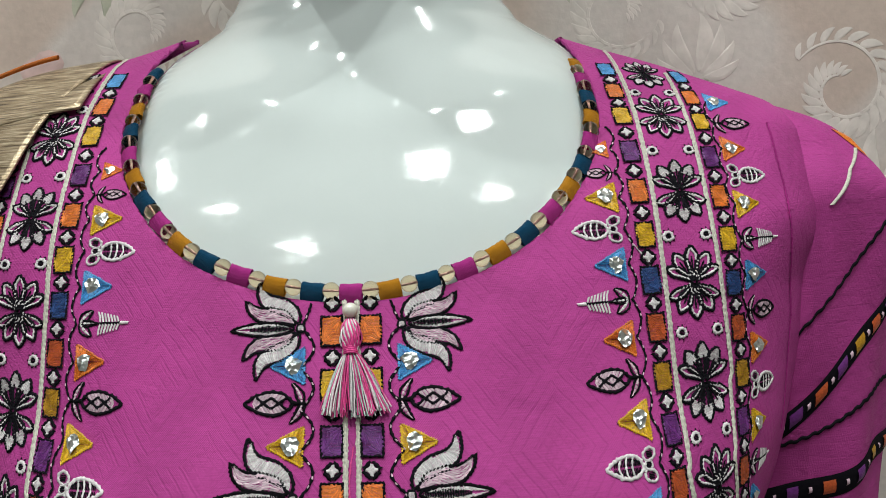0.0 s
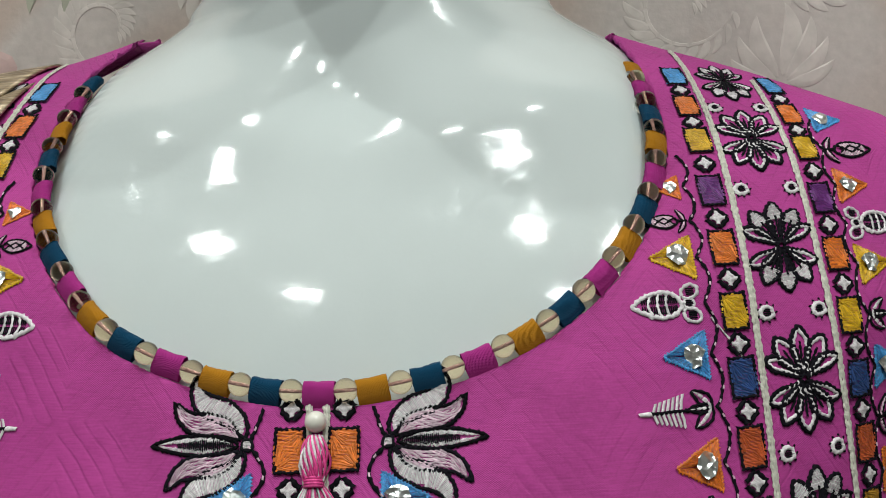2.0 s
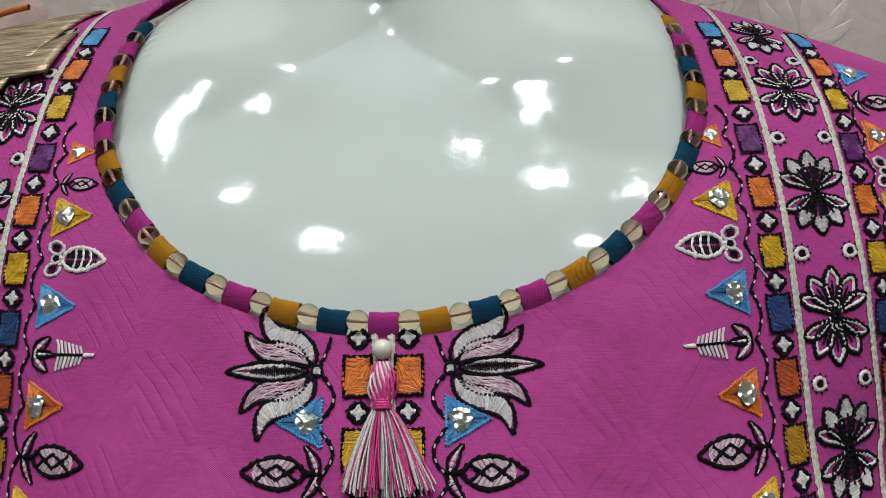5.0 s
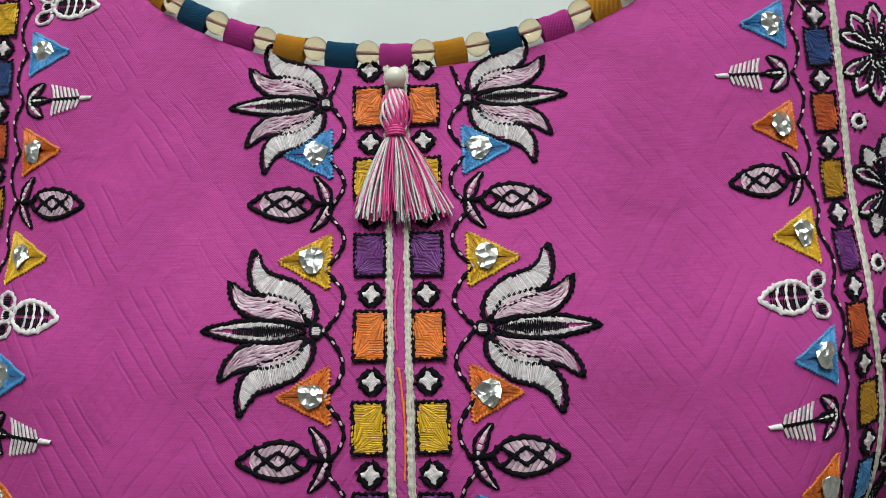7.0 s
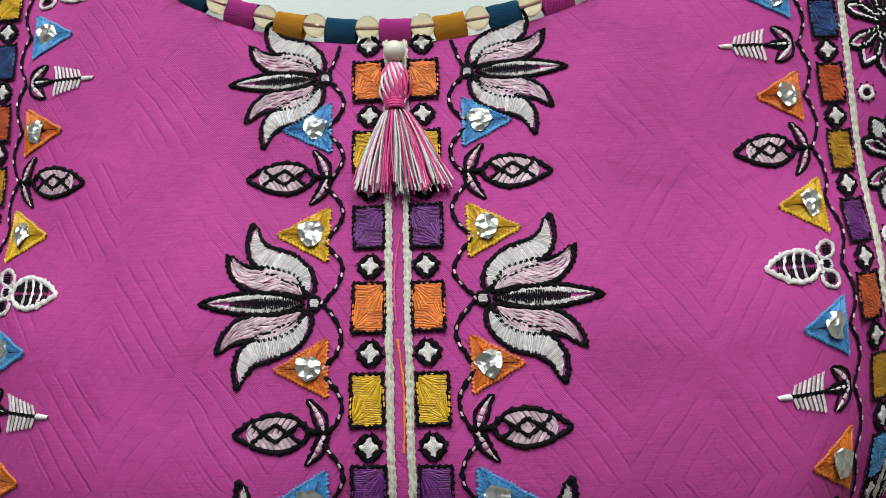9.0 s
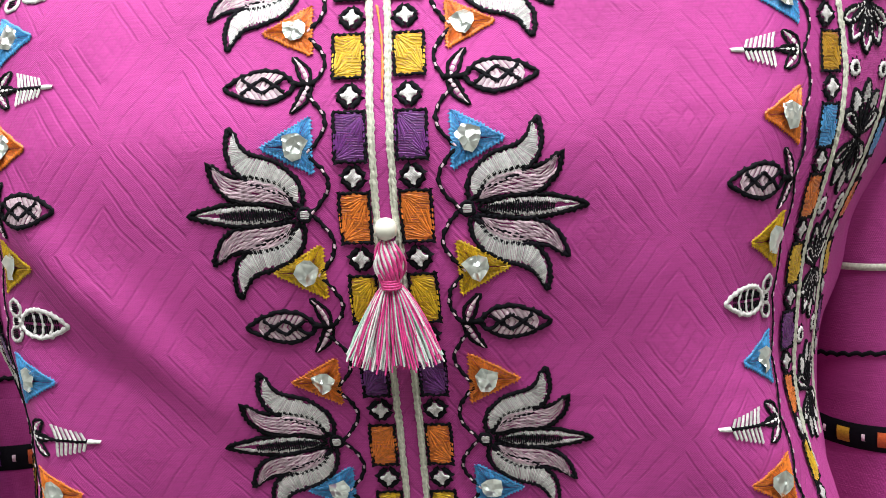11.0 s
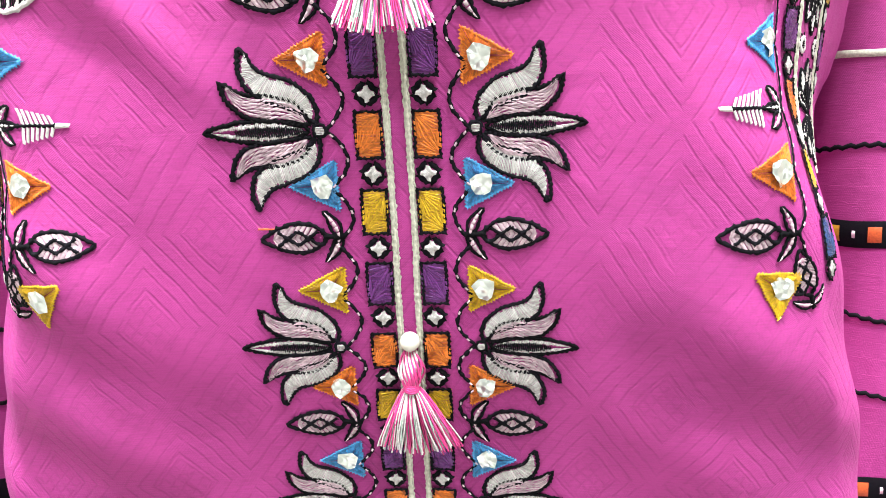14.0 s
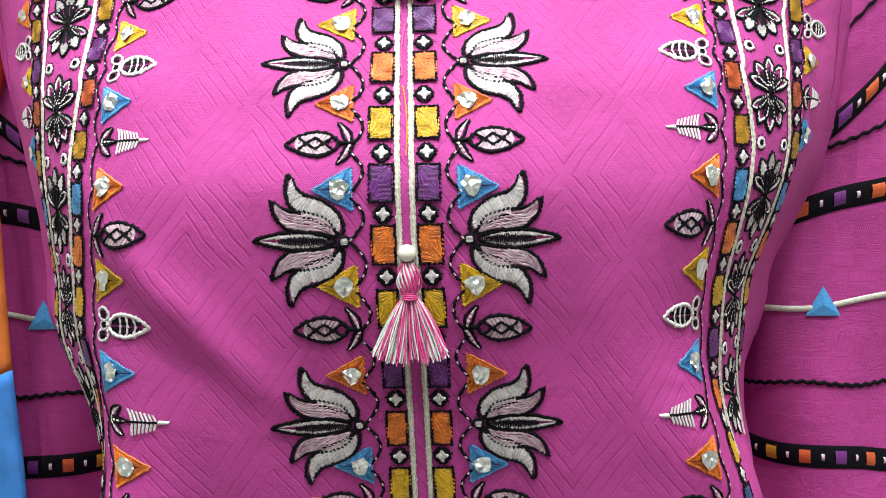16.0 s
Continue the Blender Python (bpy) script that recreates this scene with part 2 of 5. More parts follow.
flare = knots([0.60, 1.00, 1.08, 1.14, 1.20, 1.26, 1.32, 1.45], [0.05, 0.10, 0.28, 0.55, 0.52, 0.42, 0.10, 0.0])
power_n = knots([0.60, 1.05, 1.15, 1.22, 1.30, 1.45], [6.0, 8.0, 6.5, 4.0, 2.6, 2.4])
side_y = knots([0.60, 1.10, 1.30, 1.452], [0.47, 0.455, 0.475, 0.492])
dip = knots([0.60, 1.00, 1.06, 1.10, 1.145, 1.20, 1.235, 1.27, 1.335, 1.45], [-0.004, -0.012, -0.013, -0.009, -0.001, -0.001, -0.003, 0.0, 0.0, 0.0])

Z0, Z1, NZ, UMAX, NU = 0.60, 1.452, 427, 0.34, 341


def chart():
    """Places on the garment by the distance round it from the middle line, and the height."""
    zs = np.linspace(Z0, Z1, NZ)
    th = np.linspace(0, math.pi * 0.62, 700)
    us = np.linspace(0, UMAX, NU)
    out = np.zeros((NZ, NU, 2))
    for i, z in enumerate(zs):
        a, n, yf, yc, dp = half_w(z), power_n(z), front_y(z), side_y(z), dip(z)
        s, c = np.sin(th), np.cos(th)
        x = a * np.abs(s) ** (2 / n)
        y = yc - (yc - yf) * np.sign(c) * np.abs(c) ** (2 / n)
        y = y + dp * np.sin(np.clip(x / 0.115, 0, 1) * math.pi / 2) ** 2 * np.clip((a - x) / 0.02, 0, 1)
        x = x + flare(z) * np.clip(y - yf - 0.02, 0, 0.11)
        d = np.concatenate([[0], np.cumsum(np.hypot(np.diff(x), np.diff(y)))])
        out[i, :, 0] = np.interp(us, d, x)
        out[i, :, 1] = np.interp(us, d, y)
    return out


CHART = chart()


def folds(u, z):
    """Soft wrinkles of the hanging cloth."""
    low = np.clip((1.20 - z) / 0.15, 0, 1)
    side = np.clip((np.abs(u) - 0.05) / 0.06, 0, 1)
    diag = np.sin((u * 34 + (z - 1.1) * 48) * 2.1 + 0.7 * np.sin(z * 31)) * 0.0019
    drape = np.sin(u * 96 + 1.6 * np.sin(z * 17)) * 0.0021
    tug = np.exp(-((u + 0.085 + (z - 1.15) * 0.9) / 0.013) ** 2 - ((z - 1.15) / 0.04) ** 2) * 0.0045
    chest = np.sin(u * 70 + 2 * np.sin(z * 40)) * 0.0010 * np.clip((z - 1.22) / 0.05, 0, 1)
    return low * side * (diag + drape) + tug + chest


def place(u, z):
    """Points of the garment's surface for arrays of u (metres round from the middle line) and height z."""
    u, z = np.asarray(u, float), np.asarray(z, float)
    fi = np.clip((z - Z0) / (Z1 - Z0) * (NZ - 1), 0, NZ - 1.001)
    fj = np.clip(np.abs(u) / UMAX * (NU - 1), 0, NU - 1.001)
    i, j = fi.astype(int), fj.astype(int)
    a, b = (fi - i)[..., None], (fj - j)[..., None]
    xy = (CHART[i, j] * (1 - a) * (1 - b) + CHART[i + 1, j] * a * (1 - b) + CHART[i, j + 1] * (1 - a) * b + CHART[i + 1, j + 1] * a * b)
    skew = 1 - np.sign(u) * 0.075 * np.exp(-((z - 1.135) / 0.045) ** 2) * np.clip(xy[..., 0] / 0.12, 0, 1) ** 3
    x = np.sign(u) * xy[..., 0]
    swing = np.interp(z, [1.08, 1.13, 1.175, 1.33], [0.0028, 0.0018, 0.0002, -0.0020])
    return np.stack([CX + x * skew + swing, xy[..., 1] - folds(u, z), z - 0.025 * x * np.clip((z - 1.38) / 0.05, 0, 1)], -1)


def on_cloth(u, z, h):
    """The same, h metres proud of the cloth."""
    e = 0.0025
    du = place(u + e, z) - place(u - e, z)
    dz = place(u, z + e) - place(u, z - e)
    n = np.cross(du, dz)
    n /= np.linalg.norm(n, axis=-1, keepdims=True) + 1e-12
    return place(u, z) + n * np.asarray(h)[..., None]


_zz = np.linspace(Z0, Z1, 600)
_len = np.concatenate([[0], np.cumsum(np.hypot(np.diff(_zz), np.diff(front_y(_zz))))])


def down(z, dv):
    """The height reached from z by going dv metres up along the cloth."""
    return np.interp(np.interp(z, _zz, _len) + dv, _len, _zz)


NECK_X, NECK_Z, NECK_R = 0.1168, 1.400, 0.0885


def neckline(s):
    """The neck opening's edge: s = -1..1 from one shoulder to the other; gives u-like x and z."""
    s = np.asarray(s, float)
    phi = np.clip(np.abs(s) / 0.76, 0, 1) * math.pi / 2
    up = np.clip((np.abs(s) - 0.76) / 0.24, 0, 1)
    return np.sign(s) * (NECK_X * np.sin(phi) - 0.007 * up**2), NECK_Z - NECK_R * np.cos(phi) + 0.049 * up


# ---- building helpers ----
def mesh_object(name, verts, faces, mats, idx=None, smooth=True):
    me = bpy.data.meshes.new(name)
    me.from_pydata([tuple(v) for v in verts], [], [tuple(f) for f in faces])
    for m in mats:
        me.materials.append(m)
    if idx is not None:
        me.polygons.foreach_set("material_index", np.asarray(idx, dtype=np.int32))
    if smooth:
        me.polygons.foreach_set("use_smooth", np.ones(len(me.polygons), dtype=bool))
    me.update()
    return new(name, me)


def under(ob, parent, label=""):
    ob.parent = parent
    if label:
        tagged(ob, label)
    return ob


def part(name, bm, mat, parent, label=""):
    me = bpy.data.meshes.new(name)
    bm.to_mesh(me)
    bm.free()
    me.materials.append(mat)
    me.polygons.foreach_set("use_smooth", np.ones(len(me.polygons), dtype=bool))
    ob = new(name, me)
    return under(ob, parent, label) if parent else ob


class Sewn:
    """Stitches gathered in the flat (x outward, y up, h proud; metres), to be laid on the cloth as one mesh."""

    def __init__(self):
        self.v, self.f, self.n = [], [], 0

    def add(self, verts, faces):
        self.v.append(np.asarray(verts, float))
        self.f.extend([tuple(int(i) + self.n for i in f) for f in faces])
        self.n += len(verts)

    def rope(self, pts, r, h=0.0, closed=False, stitch=0.0022, depth=0.2):
        pts = np.asarray(pts, float)
        if closed:
            pts = np.vstack([pts, pts[:1]])
        seg = np.hypot(*np.diff(pts, axis=0).T)
        d = np.concatenate([[0], np.cumsum(seg)])
        k = max(3, int(d[-1] / min(stitch / 3, 0.00055)))
        s = np.linspace(0, d[-1], k + 1)
        p = np.stack([np.interp(s, d, pts[:, 0]), np.interp(s, d, pts[:, 1])], -1)
        t = np.gradient(p, axis=0)
        t /= np.hypot(*t.T)[:, None] + 1e-12
        if k > 8:
            shake = np.random.RandomState(k * 131 + self.n).uniform(-1, 1, k + 1)
            shake = np.convolve(shake, (0.2, 0.3, 0.3, 0.2), "same") * r * 0.55
            p = p + np.stack([-t[:, 1], t[:, 0]], -1) * shake[:, None]
        nrm = np.stack([-t[:, 1], t[:, 0]], -1)
        w = r * (1 + depth * np.cos(s / stitch * 2 * math.pi))
        verts = []
        rough = np.random.RandomState(k * 17 + self.n + 5)
        for off, hh in ((-1, 0), (-0.55, 0.62), (0.55, 0.62), (1, 0)):
            fray = 1 + (0.30 if k > 8 else 0.0) * rough.uniform(-1, 1, k + 1)
            q = p + nrm * (w * off * fray)[:, None] + (t * (0.45 * r * off))
            verts.append(np.column_stack([q, h + hh * w * (0.8 + 0.2 * fray)]))
        verts = np.stack(verts, 1).reshape(-1, 3)
        faces = [(4 * i + j, 4 * i + j + 1, 4 * i + j + 5, 4 * i + j + 4) for i in range(k) for j in range(3)]
        self.add(verts, faces)

    def satin(self, left, right, k, h=0.0005, ridge=0.0003, slant=0.0, jitter=0.0, rng=random):
        """k separate stitches laid side by side from the left edge to the right edge."""
        left, right = np.asarray(left, float), np.asarray(right, float)

        def at(e, t):
            x = np.clip(t, 0, 1) * (len(e) - 1)
            i = min(int(x), len(e) - 2)
            return e[i] * (1 - (x - i)) + e[i + 1] * (x - i)
        for q in range(k):
            t0, t1 = (q + 0.12 * rng.random()) / k, (q + 0.84 + 0.2 * rng.random()) / k
            tm, j0, j1 = (t0 + t1) / 2, jitter * rng.uniform(-1, 1), jitter * rng.uniform(-1, 1)
            rows = []
            for s in (0.0, 0.5, 1.0):
                for t, hh in ((t0, 0.0), (tm, ridge), (t1, 0.0)):
                    a, b = at(left, t), at(right, t + slant)
                    ss = s + (j0 if s == 0 else j1 if s == 1 else 0)
                    p = a * (1 - ss) + b * ss
                    rows.append((p[0], p[1], h * (1.0 if s == 0.5 else 0.35) + hh))
            self.add(rows, [(0, 1, 4, 3), (1, 2, 5, 4), (3, 4, 7, 6), (4, 5, 8, 7)])

    def lay(self, name, mat, u0, z0, side=1, turn=0.0, flip=1, size=1.0, lift=0.0003):
        """Lay the stitches on the cloth round (u0, z0); side -1 is the mirrored half, flip -1 points x to the middle."""
        v = np.vstack(self.v)
        hand = random.Random(int(round(u0 * 1e5)) * 7919 + int(round(z0 * 1e5)) * 31 + side)
        turn, size = turn + hand.uniform(-0.025, 0.025), size * hand.uniform(0.975, 1.02)
        c, s = math.cos(turn), math.sin(turn)
        x, y = v[:, 0] * size, v[:, 1] * size
        x, y = (c * x - s * y) * flip, s * x + c * y
        pts = on_cloth(side * (u0 + x), down(z0, y), v[:, 2] * size + lift)
        faces = self.f if side * flip > 0 else [f[::-1] for f in self.f]
        return mesh_object(name, pts, faces, [mat])


def bezier(p0, p1, p2, k=24):
    t = np.linspace(0, 1, k)[:, None]
    return (1 - t) ** 2 * np.array(p0) + 2 * t * (1 - t) * np.array(p1) + t**2 * np.array(p2)


def leaf_edges(p0, p1, p2, width, k=24, blunt=0.75):
    """The two edges of a petal along a bent spine."""
    mid = bezier(p0, p1, p2, k)
    t = np.gradient(mid, axis=0)
    t /= np.hypot(*t.T)[:, None]
    n = np.stack([-t[:, 1], t[:, 0]], -1)
    s = np.linspace(0, 1, k)
    w = width / 2 * (1.75 * s**0.5 * (1 - s**2.2) if blunt == 0.5 else np.sin(math.pi * s**blunt) ** 0.8)
    return mid + n * w[:, None], mid - n * w[:, None]



def flame_edges(a, c, width, bend, k=26):
    """The two edges of a fat petal that swings out and back to its point."""
    a, c = np.asarray(a, float), np.asarray(c, float)
    s = np.linspace(0, 1, k)
    d = c - a
    n = np.array((-d[1], d[0])) / np.hypot(*d)
    mid = a + d * s[:, None] + n * (bend * (0.5 * np.sin(math.pi * s**1.35) - 0.55 * np.sin(2 * math.pi * s)))[:, None]
    t = np.gradient(mid, axis=0)
    t /= np.hypot(*t.T)[:, None]
    m = np.stack([-t[:, 1], t[:, 0]], -1)
    w = width / 2 * np.sin(math.pi * s**0.88) ** 0.75
    return mid + m * w[:, None], mid - m * w[:, None]


MM = 0.001


# ---- the room ----
def wallpaper():
    """Damask paper: pale pearl scrolls on a warm beige ground, sage leaves and a little rose."""
    m, nt, p = material("damask_wallpaper", (0.6, 0.5, 0.44), 0.55)
    co = nt.nodes.new("ShaderNodeTexCoord")
    big = node(nt, "ShaderNodeTexNoise", Scale=5.5, Detail=1.0, Distortion=1.4)
    nt.links.new(co.outputs["Object"], big.inputs["Vector"])
    ground = ramp(nt, big.outputs[0], [(0.40, (0.62, 0.49, 0.42)), (0.52, (0.70, 0.62, 0.57))])
    fine = node(nt, "ShaderNodeTexNoise", Scale=220.0, Detail=4.0)
    nt.links.new(co.outputs["Object"], fine.inputs["Vector"])
    mix = nt.nodes.new("ShaderNodeMix")
    mix.data_type, mix.blend_type = "RGBA", "MULTIPLY"
    mix.inputs[0].default_value = 0.25
    nt.links.new(ground, mix.inputs[6])
    nt.links.new(fine.outputs[0], mix.inputs[7])
    nt.links.new(mix.outputs[2], p.inputs["Base Color"])
    bump(nt, p, fine.outputs[0], 0.2, 0.001)
    return m


def flat_paint(name, col, rough=0.6, scale=60.0):
    m, nt, p = material(name, col, rough)
    co = nt.nodes.new("ShaderNodeTexCoord")
    n1 = node(nt, "ShaderNodeTexNoise", Scale=scale, Detail=5.0)
    nt.links.new(co.outputs["Object"], n1.inputs["Vector"])
    nt.links.new(ramp(nt, n1.outputs[0], [(0.3, scaled(nt, col, 0.88)), (0.7, scaled(nt, col, 1.06))]), p.inputs["Base Color"])
    bump(nt, p, n1.outputs[0], 0.1, 0.002)
    return m


def slab(name, x0, x1, y0, y1, z0, z1, mat, label, category):
    bm = bmesh.new()
    bmesh.ops.create_cube(bm, size=1)
    for v in bm.verts:
        v.co = ((x0 + x1) / 2 + v.co.x * (x1 - x0), (y0 + y1) / 2 + v.co.y * (y1 - y0), (z0 + z1) / 2 + v.co.z * (z1 - z0))
    ob = part(name, bm, mat, None)
    for poly in ob.data.polygons:
        poly.use_smooth = False
    return tagged(ob, label, category, kind="structure")


RX, RY = 2.4, -3.4
paper, paint, floor_mat = wallpaper(), flat_paint("wall_paint", (0.55, 0.54, 0.52)), flat_paint("floor_tile", (0.30, 0.29, 0.27), 0.25, 9.0)
wall_back = slab("wall_north", -RX, RX, WALL_Y, WALL_Y + 0.12, 0, CEIL, paper, "wall covered in beige and pearl damask wallpaper", "wall")
slab("wall_south", -RX, RX, RY - 0.12, RY, 0, CEIL, paint, "plain pale painted shop wall", "wall")
slab("wall_west", -RX - 0.12, -RX, RY - 0.12, WALL_Y + 0.12, 0, CEIL, paint, "plain pale painted shop wall", "wall")
slab("wall_east", RX, RX + 0.12, RY - 0.12, WALL_Y + 0.12, 0, CEIL, paint, "plain pale painted shop wall", "wall")
slab("floor", -RX - 0.12, RX + 0.12, RY - 0.12, WALL_Y + 0.12, -0.1, 0, floor_mat, "pale polished stone-tiled shop floor", "floor")
slab("ceiling", -RX - 0.12, RX + 0.12, RY - 0.12, WALL_Y + 0.12, CEIL, CEIL + 0.1, paint, "plain white ceiling with flush lamps", "ceiling")


# ---- the mannequin: one plain glossy form, on its pole and foot ----
def mannequin():
    """A closed form: the bust under the cloth, the bare upper chest and the neck, with a pole and a foot below."""
    z = np.concatenate([[0.0, 0.012, 0.016, 0.02], np.linspace(0.5, 0.66, 4), np.linspace(0.68, 1.55, 225), np.linspace(1.555, 1.815, 40)])
    chest_y = knots([1.26, 1.30, 1.345, 1.385, 1.415, 1.44, 1.47, 1.50, 1.530, 1.55, 1.61, 1.74, 1.79, 1.815],
                    [0.326, 0.3435, 0.364, 0.388, 0.407, 0.424, 0.437, 0.444, 0.438, 0.362, 0.342, 0.365, 0.42, 0.46])
    neck_a = knots([1.30, 1.345, 1.382, 1.407, 1.428, 1.446, 1.454, 1.462, 1.470, 1.480, 1.505, 1.54, 1.565, 1.62, 1.72, 1.79, 1.815],
                   [0.205, 0.222, 0.210, 0.176, 0.138, 0.105, 0.093, 0.083, 0.078, 0.074, 0.068, 0.060, 0.054, 0.068, 0.076, 0.052, 0.012])
    k = 200
    th = np.linspace(0, 2 * math.pi, k, endpoint=False)
    s, c = np.sin(th), np.cos(th)
    verts = []
    for zz in z:
        if zz < 0.67:
            r = 0.15 if zz <= 0.012 else 0.14 if zz < 0.0165 else 0.016 if zz < 0.6 else 0.11
            verts += [(CX + r * q, 0.47 - 0.5 * r * w, zz) for q, w in zip(s, c)]
            continue
        under_cloth = min(1, max(0, (1.300 - zz) / 0.03))
        yf = float(front_y(zz)) + 0.009 if zz < 1.27 else float(chest_y(zz)) * (1 - under_cloth) + (float(front_y(zz)) + 0.009) * under_cloth
        a = float(half_w(zz)) * 0.86 if zz < 1.30 else float(neck_a(zz))
        n = float(power_n(zz)) * 0.75 if zz < 1.30 else 2.0 + 0.35 * min(1, max(0, (1.46 - zz) / 0.05))
        yb = 0.55 if zz < 1.79 else 0.53 - (zz - 1.79) * 1.6
        yc = (yf + yb) / 2 if zz > 1.46 else yf + (yb - yf) * 0.60
        for q, w in zip(s, c):
            x = a * math.copysign(abs(q) ** (2 / n), q)
            y = yc - (yc - yf if w > 0 else yb - yc) * math.copysign(abs(w) ** (2 / n), w)
            ax = abs(x)
            if w > 0 and zz > 1.30:
                # collarbones rising to the shoulders, and the hollows between and above them
                bone = 0.0026 * math.exp(-((zz - (1.392 + 0.20 * ax)) / 0.014) ** 2) * min(1, max(0, (ax - 0.010) / 0.025)) * min(1, max(0, (0.12 - ax) / 0.05))
                hollow = 0.007 * math.exp(-((zz - 1.414) / 0.015) ** 2 - (ax / 0.014) ** 2)
                dell = 0.0022 * math.exp(-((zz - (1.424 + 0.2 * ax)) / 0.016) ** 2 - ((ax - 0.06) / 0.03) ** 2)
                y += hollow + dell - bone
            if zz < 1.29:
                y += 0.016 * min(1, ax / 0.11) ** 2 * under_cloth
            elif w > 0 and zz < 1.46:
                y += min(0.022, max(0.0, ax - 0.104) * 0.9)
            verts.append((CX + x, y, zz))
    faces = [(i * k + j, i * k + (j + 1) % k, (i + 1) * k + (j + 1) % k, (i + 1) * k + j) for i in range(len(z) - 1) for j in range(k)]
    faces += [tuple(range(k))[::-1], tuple(range((len(z) - 1) * k, len(z) * k))]
    ob = mesh_object("mannequin", verts, faces, [M["glaze"]])
    return tagged(ob, "glossy white lacquered mannequin bust wearing the magenta tunic", "mannequin")


mannequin()

# ---- the tunic ----
kurta = tagged(new("kurta"), "magenta cotton tunic with colourful embroidery, dressed on a white mannequin", "tunic")
kurta.location = (0, 0, 0)


def cloth_uv(ob, uv):
    layer = ob.data.uv_layers.new(name="cloth")
    loops = np.zeros(len(ob.data.loops), dtype=np.int32)
    ob.data.loops.foreach_get("vertex_index", loops)
    layer.data.foreach_set("uv", np.asarray(uv)[loops].ravel())


def bodice():
    """The tunic's body: front and back in one, cut out at the neck."""
    us = np.concatenate([np.linspace(-0.34, -0.23, 16)[:-1], np.linspace(-0.23, 0.23, 260), np.linspace(0.23, 0.34, 16)[1:]])
    zs = np.concatenate([np.linspace(0.60, 0.92, 60)[:-1], np.linspace(0.92, 1.452, 300)])
    uu, zz = np.meshgrid(us, zs)
    p = place(uu, zz)
    x, z = p[..., 0] - CX, p[..., 2]
    s = np.linspace(-1, 1, 3000)
    nx, nz = neckline(s)
    limit = np.interp(np.clip(z, nz.min(), 1.46), nz[1500:], nx[1500:])
    front = np.abs(uu) < 0.2
    inside = front & (np.abs(x) < limit) & (z > nz.min())
    nu = len(us)
    faces, keep = [], np.zeros(p.shape[:2], bool)
    for i in range(len(zs) - 1):
        row = inside[i:i + 2]
        ok = ~(row[0, :-1] & row[0, 1:] & row[1, :-1] & row[1, 1:])
        for j in np.nonzero(ok)[0]:
            faces.append((i * nu + j, i * nu + j + 1, (i + 1) * nu + j + 1, (i + 1) * nu + j))
            keep[i:i + 2, j:j + 2] = True
    # draw the cut edge onto the neckline
    edge = keep & inside
    for i, j in zip(*np.nonzero(edge)):
        k = np.argmin((nx - x[i, j]) ** 2 + (nz - z[i, j]) ** 2)
        q = place_x(nx[k], nz[k])
        p[i, j] = q
    verts = p.reshape(-1, 3)
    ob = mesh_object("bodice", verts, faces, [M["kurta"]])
    vlen = np.interp(zz, _zz, _len)
    cloth_uv(ob, np.stack([uu, vlen], -1).reshape(-1, 2))
    bm = bmesh.new()
    bm.from_mesh(ob.data)
    bmesh.ops.delete(bm, geom=[v for v in bm.verts if not v.link_faces], context="VERTS")
    bm.to_mesh(ob.data)
    bm.free()
    mod = ob.modifiers.new("thick", "SOLIDIFY")
    mod.thickness, mod.offset = 0.0011, -1
    return under(ob, kurta, "magenta quilted cotton body")


def place_x(x, z):
    """The cloth at a sideways distance x (not round the form) and height z."""
    us = np.linspace(0, 0.30, 301)
    p = place(us * (1 if x >= 0 else -1), np.full(301, z))
    k = int(np.argmin(np.abs(np.abs(p[:, 0] - CX) - abs(x))))
    return p[k]


bodice()


def sleeve(side):
    spine = [knots([0.72, 0.95, 1.15, 1.28, 1.345, 1.38, 1.404], v) for v in
             ([0.235, 0.228, 0.226, 0.227, 0.226, 0.222, 0.212], [0.490, 0.490, 0.490, 0.488, 0.484, 0.483, 0.482])]
    rad = knots([0.72, 0.95, 1.15, 1.28, 1.345, 1.38, 1.39, 1.404], [0.056, 0.058, 0.062, 0.068, 0.067, 0.047, 0.036, 0.008])
    zs, k = np.concatenate([np.linspace(0.72, 1.34, 110), np.linspace(1.343, 1.404, 30)]), 120
    th = np.linspace(0, 2 * math.pi, k + 1)
    verts, uv = [], []
    for z in zs:
        cx, cy, r = float(spine[0](z)), float(spine[1](z)), float(rad(z))
        w = r * (1 + 0.03 * np.sin(th * 5 + z * 21) * min(1, (1.42 - z) * 6) + 0.018 * np.sin(th * 9 - z * 33))
        verts.append(np.stack([CX + side * (cx + w * np.sin(th)), cy - np.minimum(w, 0.2) * np.cos(th) * 0.95, np.full(k + 1, z)], -1))
        uv.append(np.stack([0.4 + th * 0.06, np.full(k + 1, z)], -1))
    n = k + 1
    faces = [(i * n + j, i * n + j + 1, (i + 1) * n + j + 1, (i + 1) * n + j) for i in range(len(zs) - 1) for j in range(k)]
    if side < 0:
        faces = [f[::-1] for f in faces]
    ob = mesh_object("sleeve", np.concatenate(verts), faces, [M["sleeve"]])
    cloth_uv(ob, np.concatenate(uv))

    def on_sleeve(angle, z, h):
        cx, cy, r = spine[0](z), spine[1](z), rad(z)
        w = r * (1 + 0.03 * np.sin(angle * 5 + z * 21) * np.minimum(1, (1.42 - z) * 6) + 0.018 * np.sin(angle * 9 - z * 33)) + h
        return np.stack([CX + side * (cx + w * np.sin(angle)), cy - w * np.cos(angle) * 0.95, z], -1)
    return under(ob, kurta, "magenta cotton sleeve with dark embroidered bands"), on_sleeve


SLEEVES = {side: sleeve(side) for side in (1, -1)}


